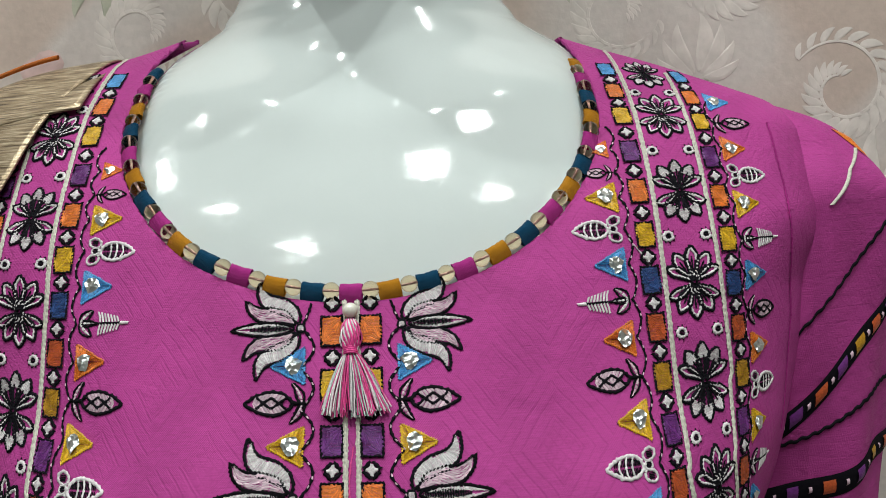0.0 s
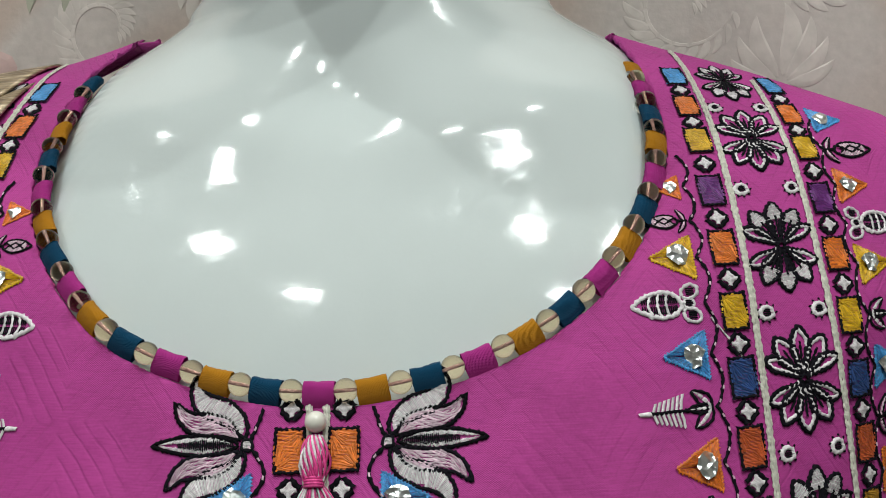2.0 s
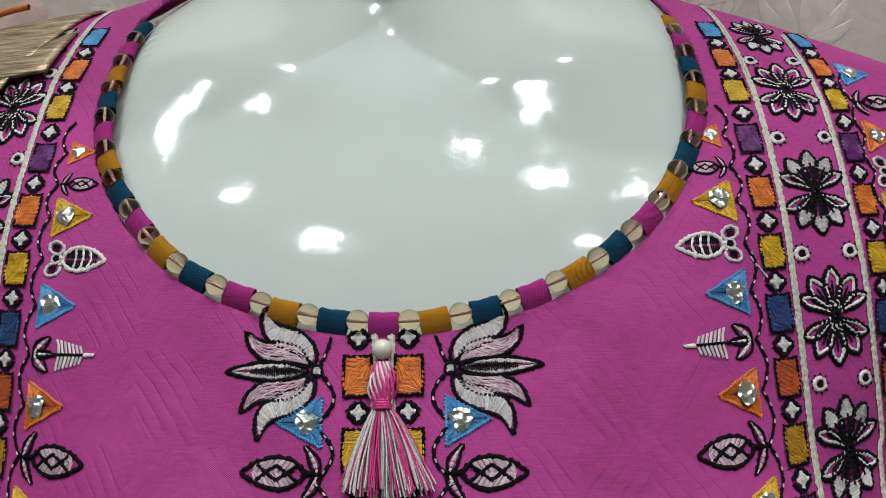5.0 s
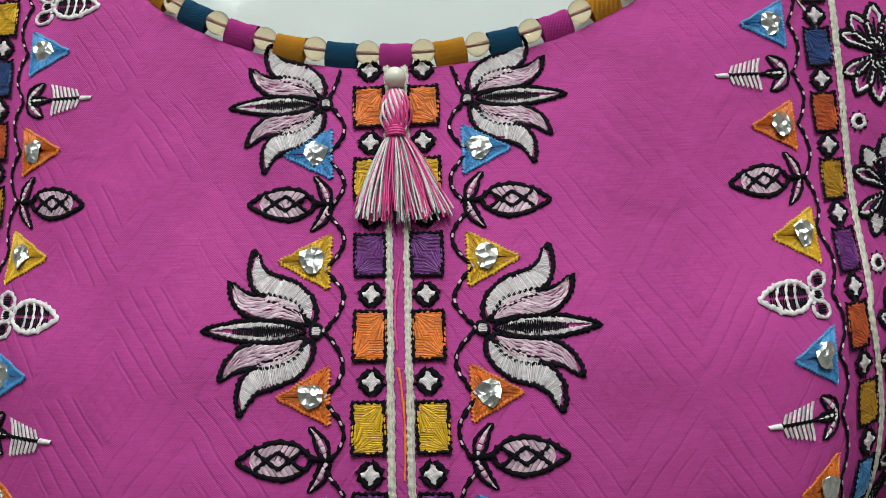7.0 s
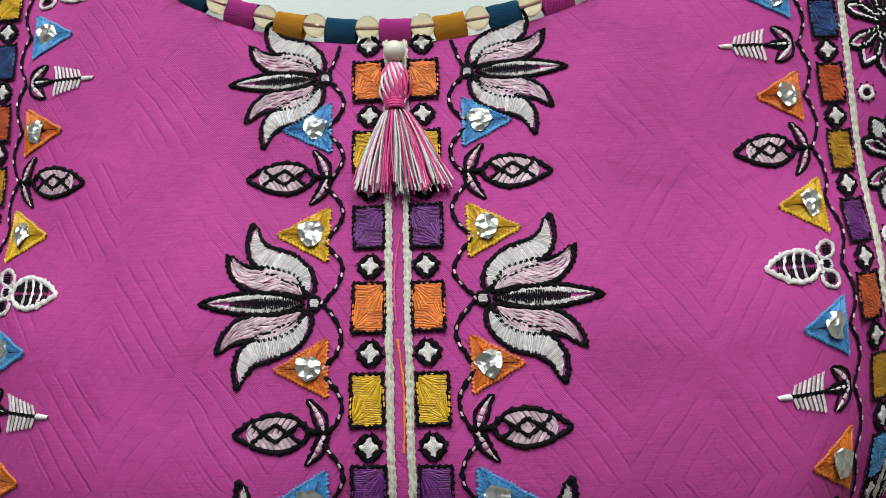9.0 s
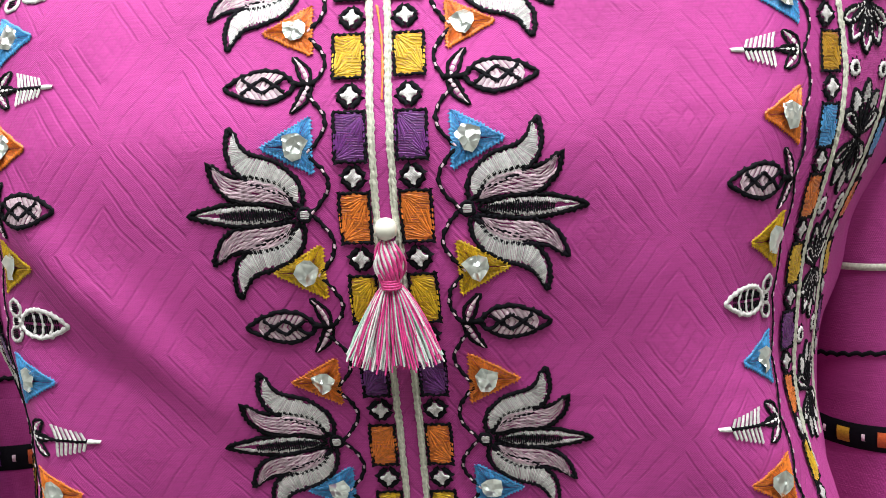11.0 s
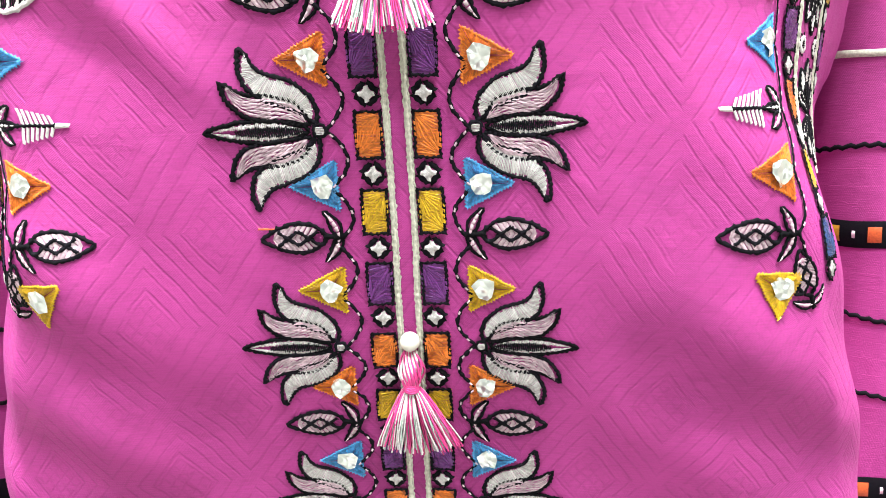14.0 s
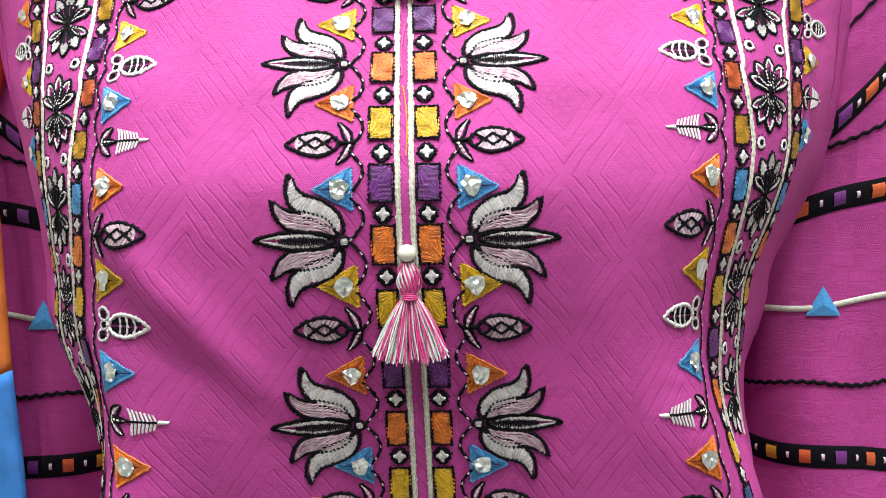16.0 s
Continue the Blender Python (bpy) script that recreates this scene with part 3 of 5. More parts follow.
# ---- beads and loops of the neck edging ----
def neck_frames(offset, count=4000):
    s = np.linspace(-0.998, 0.998, count)
    x, z = neckline(s)
    pts = np.array([place_x(a, b) for a, b in zip(x[::10], z[::10])])
    pts = np.stack([np.interp(np.arange(count), np.arange(count)[::10], pts[:, i]) for i in range(3)], -1)
    d = np.concatenate([[0], np.cumsum(np.linalg.norm(np.diff(pts, axis=0), axis=1))])
    return pts, d


NECK_PTS, NECK_D = neck_frames(0)
MIDDLE = float(np.interp(0, NECK_PTS[:, 0] - CX, NECK_D))


def neck_at(d):
    """Place on the neckline, its direction, the way into the opening, and the outward normal, d metres from the middle."""
    def at(q):
        return np.array([np.interp(MIDDLE + q, NECK_D, NECK_PTS[:, i]) for i in range(3)])
    p, t = at(d), at(d + 0.004) - at(d - 0.004)
    t /= np.linalg.norm(t)
    x, z = p[0] - CX, p[2]
    n = np.array([x * 0.9, -0.75, 0.35 * (1 if z < 1.40 else 1.2)])
    n -= t * n.dot(t)
    n /= np.linalg.norm(n)
    inward = np.cross(n, t)
    inward /= np.linalg.norm(inward)
    if inward.dot(np.array([CX, 0.42, 1.43]) - p) < 0:
        inward = -inward
    return Vector(p), Vector(t), Vector(inward), Vector(n)


def frame_matrix(p, x, y, z):
    return Matrix(((x[0], y[0], z[0], p[0]), (x[1], y[1], z[1], p[1]), (x[2], y[2], z[2], p[2]), (0, 0, 0, 1)))


def bead_mesh():
    bm = bmesh.new()
    bmesh.ops.create_uvsphere(bm, u_segments=24, v_segments=16, radius=0.0037)
    for v in bm.verts:
        r = math.hypot(v.co.x, v.co.y)
        if r < 0.0007:
            v.co.z *= 0.93
    return bm


def thread_mesh():
    bm = bmesh.new()
    bmesh.ops.create_cone(bm, cap_ends=True, segments=8, radius1=0.0004, radius2=0.0004, depth=0.0095)
    return bm


def loop_mesh(rng):
    """A folded strip of cloth that wraps the thread and is sewn to the edge: a flat, soft tube."""
    w, k, segs = 0.0048, 18, 10
    path = [(-0.0010, -0.0006), (0.0004, 0.0008), (0.0024, 0.0017), (0.0046, 0.0021), (0.0062, 0.0016), (0.0070, 0.0002),
            (0.0060, -0.0018), (0.003, -0.0022), (0.0000, -0.0018), (-0.0010, -0.0012)]
    bm = bmesh.new()
    rows = []
    for i, (yy, zz) in enumerate(path):
        row = []
        for j in range(segs + 1):
            q = j / segs * 2 - 1
            bend = 0.00012 * math.sin(q * 3 + i) + 0.00012 * rng.uniform(-1, 1)
            tuck = 1 + 0.02 * math.sin(i * 1.3)
            row.append(bm.verts.new((q * w * tuck, yy + bend, zz + bend - 0.0004 * q * q)))
        rows.append(row)
    for a, b in zip(rows, rows[1:]):
        for j in range(segs):
            bm.faces.new((a[j], a[j + 1], b[j + 1], b[j]))
    bmesh.ops.recalc_face_normals(bm, faces=bm.faces)
    return bm


STEP = 0.0171
bead_data = None
loop_data = {}
rng = random.Random(4)
edging_n = 13
CYCLE = ["magenta_cloth", "gold_cloth", "teal_cloth"]
NAMES = {"magenta_cloth": "folded magenta cotton loop", "gold_cloth": "folded mustard cotton loop", "teal_cloth": "folded teal cotton loop"}
for i in range(-edging_n, edging_n + 1):
    p, t, inward, n = neck_at(i * STEP - 0.0018)
    key = CYCLE[i % 3]
    ob = part("fabric_loop", loop_mesh(rng), M[key], kurta, NAMES[key])
    tilt = rng.uniform(-0.07, 0.07)
    t2 = (t + inward * tilt).normalized()
    n2 = t2.cross(inward).normalized()
    if n2.dot(n) < 0:
        n2, t2 = -n2, -t2
    in2 = n2.cross(t2).normalized()
    ob.matrix_world = frame_matrix(p + n * 0.0006 + inward * 0.0010, t2, in2, n2)
    if i == edging_n:
        continue
    p, t, inward, n = neck_at((i + 0.5) * STEP - 0.0018)
    if bead_data is None:
        bead = part("glass_bead", bead_mesh(), M["glass"], kurta, "clear champagne glass bead")
        string = part("bead_thread", thread_mesh(), M["pinkwhite"], bead, "pale pink threading cord")
        bead_data = (bead.data, string.data)
    else:
        bead = under(new("glass_bead", bead_data[0]), kurta, "clear champagne glass bead")
        string = under(new("bead_thread", bead_data[1]), bead, "pale pink threading cord")
    bead.matrix_world = frame_matrix(p + n * 0.0012 + inward * 0.0047, n, inward, t)


# ---- embroidery motifs ----
# base, tip, width and swing of each petal, in millimetres
PETALS = [((1, 2.5), (20.5, 25.5), 8.2, -4.0), ((2.5, 1.8), (27.5, 15.5), 7.7, -3.0), ((3, 0), (34, 0.6), 6.8, 0.0),
          ((2.5, -1.8), (28.5, -14.5), 7.7, 3.0), ((1, -2.5), (22, -24.8), 8.2, 4.0)]


def lotus(u0, z0, side, size=1.0, turn=0.0):
    base = Sewn()
    fills = []
    for i, (a, c, w, bend) in enumerate(PETALS):
        a, c = (np.array(q) * MM for q in (a, c))
        l, r = flame_edges(a, c, w * MM, bend * MM)
        base.rope(np.vstack([l, r[::-1]]), 0.00074, closed=True, stitch=0.0017, depth=0.28)
        f = Sewn()
        l2, r2 = flame_edges(a * 0.95 + c * 0.05, c * 0.94 + a * 0.06, (w - 1.4) * MM, bend * MM)
        if i == 2:
            f.satin(l2, l2 * 0.45 + r2 * 0.55 + (l2 - r2) * 0.22, 46, 0.0004, ridge=0.00018, slant=0.02, jitter=0.22)
            f.satin(l2 * 0.55 + r2 * 0.45 - (l2 - r2) * 0.22, r2, 46, 0.0004, ridge=0.00018, slant=0.02, jitter=0.22)
            hand = random.Random(int(z0 * 1e5) + side)
            for q in range(30):
                x = (5 + q * 0.68) * MM
                hgt = (0.0013 * math.sin(math.pi * (q + 3) / 34) + 0.0003) * hand.uniform(0.7, 1.25)
                base.rope([(x - 0.0002, -hgt), (x + 0.0002, hgt + 0.0003)], 0.00030, h=0.0004, stitch=0.002)
        elif i in (1, 3):
            steps = [l2 * (1 - q / 5) + r2 * (q / 5) for q in range(6)]
            for e0, e1 in zip(steps, steps[1:]):
                f.satin(e0, e1, 13, 0.0005, ridge=0.0002, slant=0.11, jitter=0.28)
        else:
            f.satin(l2, r2, 62, 0.0005, ridge=0.0002, slant=0.03, jitter=0.09)
        fills.append((f, "pinkwhite" if i in (1, 3) else "white"))
    ring = [(0.0019 * math.cos(q), 0.0019 * math.sin(q)) for q in np.linspace(0, 2 * math.pi, 16)]
    base.rope(ring, 0.0006, h=0.0003)
    ob = under(base.lay("lotus_motif", M["black"], u0, z0, side, turn, 1, size), kurta, "black-outlined pale lotus embroidery")
    for f, key in fills:
        under(f.lay("petal", M[key], u0, z0, side, turn, 1, size), ob, "satin-stitched white petal")
    d = Sewn()
    d.satin([(-0.0014, -0.0012), (-0.0014, 0.0012)], [(0.0014, -0.0012), (0.0014, 0.0012)], 5, 0.0009)
    under(d.lay("centre_knot", M["white"], u0, z0, side, turn, 1, size), ob, "white knot")
    return ob


def triangle(u0, z0, side, key, flip=1, size=1.0, turn=0.0):
    """A silk triangle whose point looks outward, with a scrap of mirror in the middle."""
    a, b, c = np.array((0, 0.0085)), np.array((0, -0.0085)), np.array((0.0155, 0.0))
    f = Sewn()
    n = 10
    # three bundles of stitches that lean towards the corners
    g = (a + b + c) / 3
    for p, q, slant in ((a, b, 0.05), (b, c, -0.05), (c, a, 0.05)):
        e0 = np.array([p * (1 - t) + q * t for t in np.linspace(0, 1, n)])
        e1 = np.array([(p * 0.30 + g * 0.70) * (1 - t) + (q * 0.30 + g * 0.70) * t for t in np.linspace(0, 1, n)])
        f.satin(e0, e1, 36, 0.0007, ridge=0.0002, slant=slant * 2, jitter=0.16)
    e = Sewn()
    for p, q in ((a, b), (b, c), (c, a)):
        e.rope([p, q], 0.0006, stitch=0.0012, depth=0.6)
    ob = under(e.lay("triangle_patch", M[key], u0, z0, side, turn, flip, size), kurta, f"{key} silk triangle with mirror work")
    tagged(under(f.lay("silk_fill", M[key], u0, z0, side, turn, flip, size), ob, f"{key} silk stitches"), kind="stuff")
    mm = Sewn()
    hand = random.Random(int(z0 * 1e6) + side)
    k = 9
    pts = [(*g, 0.0018)] + [(g[0] + 0.0040 * math.cos(q) * (1 + 0.2 * math.sin(3 * q)) * hand.uniform(0.8, 1.12), g[1] + 0.0045 * math.sin(q) * hand.uniform(0.8, 1.12), 0.0012 + hand.uniform(-0.0008, 0.0008))
                            for q in np.linspace(0, 2 * math.pi, k, endpoint=False)]
    mm.add(pts, [(0, 1 + i, 1 + (i + 1) % k) for i in range(k)])
    foil = under(mm.lay("mirror", M["mirror"], u0, z0, side, turn, flip, size), ob, "small crinkled mirror")
    for poly in foil.data.polygons:
        poly.use_smooth = False
    return ob


def bud_leaf(u0, z0, side, flip=1, size=1.0, turn=0.0, short=1.0):
    o, f = Sewn(), Sewn()
    tip = np.array((0.0225 * short, 0))
    l, r = leaf_edges((0.004, 0), (0.012, 0), tip, 0.0088, blunt=0.9)
    o.rope(np.vstack([l, r[::-1]]), 0.0007, closed=True)
    for p2, ct in (((0.0045, 0.0078), (0.0012, 0.004)), ((0.005, -0.0076), (0.0012, -0.004))):
        l2, r2 = leaf_edges((0.0006, 0), ct, p2, 0.0028)
        o.rope(np.vstack([l2, r2[::-1]]), 0.0005, closed=True)
        f.satin(l2 * 0.7 + r2 * 0.3, l2 * 0.3 + r2 * 0.7, 5, 0.0005)
    o.rope([(-0.001, 0), (0.005, 0)], 0.001)
    n = len(l)
    x0 = 0.0065
    for q in range(2):
        x1 = x0 + 0.0058 * short
        o.rope([(x0, 0.0022), (x1, -0.0022)], 0.0006, h=0.0004)
        o.rope([(x0, -0.0022), (x1, 0.0022)], 0.0006, h=0.0004)
        x0 = x1
    for y0 in (-1, 1):
        e = l if y0 > 0 else r
        f.satin(e[4:20] * 0.86 + (l[4:20] + r[4:20]) / 2 * 0.14, (l[4:20] + r[4:20]) / 2 + np.array((0.0006, 0)), 8, 0.0004, slant=0.14)
    ob = under(o.lay("leaf_motif", M["black"], u0, z0, side, turn, flip, size), kurta, "black-outlined pale leaf embroidery")
    under(f.lay("leaf_fill", M["pinkwhite"], u0, z0, side, turn, flip, size), ob, "pale pink stitches")
    return ob


def bee(u0, z0, side, flip=1, size=1.0, turn=0.0):
    """A white-outlined ribbed bud with three round sepals."""
    o, f = Sewn(), Sewn()
    l, r = leaf_edges((0.006, 0), (0.013, 0), (0.0225, 0), 0.0092, blunt=0.85)
    o.rope(np.vstack([l, r[::-1]]), 0.0008, closed=True)
    for t in (7, 11, 15):
        m = (l[t] + r[t]) / 2
        o.rope(bezier(l[t] * 0.9 + m * 0.1, m + np.array((0.0022, 0)), r[t] * 0.9 + m * 0.1, 8), 0.0005)
    for cx, cy in ((0.0030, 0.0042), (0.0036, 0.0), (0.0030, -0.0042)):
        lean = 0.5 * np.sign(cy)
        q = np.linspace(0, 2 * math.pi, 18)
        ex, ey = (0.0031 if cy else 0.0018) * np.cos(q), (0.0023 if cy else 0.0016) * np.sin(q)
        o.rope(np.column_stack([cx + ex * math.cos(lean) + ey * math.sin(lean), cy - ex * math.sin(lean) + ey * math.cos(lean)]), 0.0006)
        f.satin([(cx - 0.0014, cy - 0.0013), (cx - 0.0014, cy + 0.0013)], [(cx + 0.0014, cy - 0.0013), (cx + 0.0014, cy + 0.0013)], 4, 0.0003)
    for i in range(3, 20):
        m = (l[i] + r[i]) / 2
        f.rope([l[i] * 0.72 + m * 0.28, m + (l[i] - m) * 0.1], 0.0003, stitch=0.003)
        f.rope([r[i] * 0.72 + m * 0.28, m + (r[i] - m) * 0.1], 0.0003, stitch=0.003)
    ob = under(o.lay("bud_motif", M["white"], u0, z0, side, turn, flip, size), kurta, "white-outlined ribbed bud embroidery")
    under(f.lay("bud_fill", M["black"], u0, z0, side, turn, flip, size), ob, "black stitches")
    return ob


def comb(u0, z0, side, flip=1, size=1.0, turn=0.0):
    """A sprig: a dark stem with a row of white cross stitches."""
    o, f = Sewn(), Sewn()
    o.rope([(0, 0), (0.021, 0)], 0.0006)
    for y in (-1, 0, 1):
        l, r = leaf_edges((0.0005, 0), (0.003, y * 0.004), (0.0065 if y else 0.0085, y * 0.0058), 0.0042 if y else 0.003)
        o.rope(np.vstack([l, r[::-1]]), 0.0005, closed=True)
        f.satin(l * 0.66 + r * 0.34, l * 0.34 + r * 0.66, 4, 0.0004)
    for q in range(7):
        x, hh = 0.0108 + q * 0.00150, 0.0054 - q * 0.00038
        for y in (-1, 1):
            f.rope([(x, y * 0.0005), (x - 0.0010, y * hh)], 0.00043, h=0.0002, stitch=0.02, depth=0.1)
    f.rope([(0.0205, 0), (0.0245, 0)], 0.0007, stitch=0.01)
    ob = under(o.lay("sprig_motif", M["black"], u0, z0, side, turn, flip, size), kurta, "black sprig embroidery with white cross stitches")
    under(f.lay("cross_stitch", M["white"], u0, z0, side, turn, flip, size), ob, "white cross stitches")
    return ob


def square(u0, z0, side, key, w, h, size=1.0):
    f, o = Sewn(), Sewn()
    n = 6
    xs = (-w / 2, w / 2)
    left, right = [(xs[0], y) for y in np.linspace(-h / 2, h / 2, n)], [(xs[1], y) for y in np.linspace(-h / 2, h / 2, n)]
    f.satin(left, right, 30, 0.0006, ridge=0.00018, jitter=0.085)
    fan = Sewn()
    hand = random.Random(int(u0 * 1e6) + int(z0 * 1e6) * 3 + side)
    for corner in (-1, 1):
        for q in range(11):
            ang = math.radians(8 + q * 8.2 + hand.uniform(-3, 3))
            x, y = corner * w * 0.50, -h * 0.46 * corner
            n0, n1 = hand.uniform(0.10, 0.26) * h, hand.uniform(0.50, 0.66) * h
            dx, dy = -corner * math.cos(ang), corner * math.sin(ang)
            fan.rope([(x + dx * n0 * 0.8, y + dy * n0), (x + dx * n1 * 0.8, y + dy * n1)], 0.00022, h=0.0006, stitch=0.02)
    for x in xs:
        o.rope([(x, -h / 2 - 0.0006), (x, h / 2 + 0.0006)], 0.0005, h=0.0004, stitch=0.0017, depth=0.4)
    for y in (-h / 2, h / 2):
        o.rope([(-w / 2, y), (w / 2, y)], 0.0005, h=0.0004, stitch=0.0017, depth=0.4)
    ob = under(o.lay("square_patch", M["black"], u0, z0, side), kurta, f"{key} silk square outlined in black")
    tagged(under(f.lay("silk_fill", M[key], u0, z0, side), ob, f"{key} silk stitches"), kind="stuff")
    tagged(under(fan.lay("fan_stitch", M[key], u0, z0, side), ob), kind="stuff")
    return ob


def star(u0, z0, side, size=1.0):
    f, o = Sewn(), Sewn()
    s = 0.0032 * size
    f.satin([(-s, 0), (0, s)], [(0, -s), (s, 0)], 6, 0.0008)
    for q in range(4):
        a = q * math.pi / 2
        f.rope([(0, 0), (s * 1.05 * math.cos(a), s * 1.05 * math.sin(a))], 0.0006, h=0.0003, stitch=0.02)
    for sx in (-1, 1):
        for sy in (-1, 1):
            o.rope(bezier((sx * s * 1.5, sy * 0.0004), (sx * s * 0.80, sy * s * 0.80), (sx * 0.0004, sy * s * 1.5), 8), 0.00085, stitch=0.0024)
    ob = under(o.lay("star_motif", M["black"], u0, z0, side), kurta, "white star stitch in a black surround")
    tagged(under(f.lay("star_fill", M["white"], u0, z0, side), ob, "white stitches"), kind="stuff")
    return ob


def cord(name, points, r, mat, label, stitch=0.0034):
    """A yarn couched along the cloth: points are (u, z) pairs, u signed."""
    pts = np.asarray(points, float)
    f = Sewn()
    vv = np.interp(pts[:, 1], _zz, _len)
    if name in ("placket_cord", "band_cord"):
        for off in (-0.62, 0.0, 0.62):
            f.rope(np.column_stack([pts[:, 0] + off * r, vv]), r * 0.50, h=0.0003 if off == 0 else 0.0, stitch=stitch * (0.7 if off else 0.9), depth=0.25)
    else:
        f.rope(np.column_stack([pts[:, 0], vv]), r, stitch=stitch)
    v = np.vstack(f.v)
    p = on_cloth(v[:, 0], np.interp(v[:, 1], _len, _zz), v[:, 2] + 0.0004)
    ob = under(mesh_object(name, p, f.f, [mat]), kurta, label)
    if name == "vine":
        g = Sewn()
        line = np.column_stack([pts[:, 0], vv])
        d = np.concatenate([[0], np.cumsum(np.hypot(*np.diff(line, axis=0).T))])
        for q in np.cumsum(np.random.RandomState(3).uniform(0.0035, 0.0075, int(d[-1] / 0.0056))):
            w = np.linspace(q, q + 0.0012, 4)
            g.rope(np.column_stack([np.interp(w, d, line[:, 0]), np.interp(w, d, line[:, 1])]), 0.00026, h=0.00045, stitch=0.02)
        v = np.vstack(g.v)
        p = on_cloth(v[:, 0], np.interp(v[:, 1], _len, _zz), v[:, 2] + 0.0004)
        under(mesh_object("vine_stitch", p, g.f, [M["pinkwhite"]]), ob, "pale whipping stitches")
    return ob


# middle band
LOTUS_Z = [1.3020, 1.2412, 1.1746, 1.1045, 1.0355, 0.974, 0.915, 0.857]
LOTUS_SIZE = [0.86, 0.93, 0.96, 0.94, 0.90, 0.88, 0.88]
LOTUS_U = 0.0226
TRI = ["blue", "yellow", "orange"]
for i, z in enumerate(LOTUS_Z[:-1]):
    gap = LOTUS_Z[i] - LOTUS_Z[i + 1]
    sz = LOTUS_SIZE[i]
    for side in (1, -1):
        lotus(LOTUS_U - (0.0018 if i == 0 else 0), z, side, sz)
        triangle(0.0192, z - 0.235 * gap, side, TRI[(2 * i) % 3], size=0.88)
        bud_leaf(0.0192, z - 0.465 * gap, side, size=1.08)
        triangle(0.0195, z - 0.715 * gap, side, TRI[(2 * i + 1) % 3], size=0.90)
for side in (1, -1):
    pts = []
    for i, z in enumerate(LOTUS_Z[:-1]):
        gap = z - LOTUS_Z[i + 1]
        for t in np.linspace(0, 1, 48, endpoint=False):
            pts.append((side * (0.0208 - 0.0056 * abs(math.sin(4 * math.pi * t))), z - t * gap))
    pts = [(side * 0.0165, 1.3115), (side * 0.0185, 1.306)] + pts
    cord("vine", pts, 0.0006, M["black"], "black couched yarn vine", 0.003)
    cord("placket_cord", [(side * (0.0026 if z > 1.17 else 0.0031), z) for z in np.linspace(1.313, 0.85, 90)], 0.00095, M["cordwhite"], "cream chain-stitched cord", 0.0030)
SQ = ["orange", "yellow", "purple"]
for side in (1, -1):
    for i in range(len(LOTUS_Z) - 1):
        gap = LOTUS_Z[i] - LOTUS_Z[i + 1]
        for q in range(3):
            zc = LOTUS_Z[i] - 0.0015 - gap * q / 3
            uc = 0.0080 if zc > 1.23 else 0.0086
            square(uc, zc, side, SQ[q], 0.0084 if zc > 1.16 else 0.0075, 0.0132 * gap / 0.066)
            star(uc - 0.0004, zc - gap / 6, side, 0.70)
    star(0.0078, LOTUS_Z[0] + 0.0092, side, 0.70)


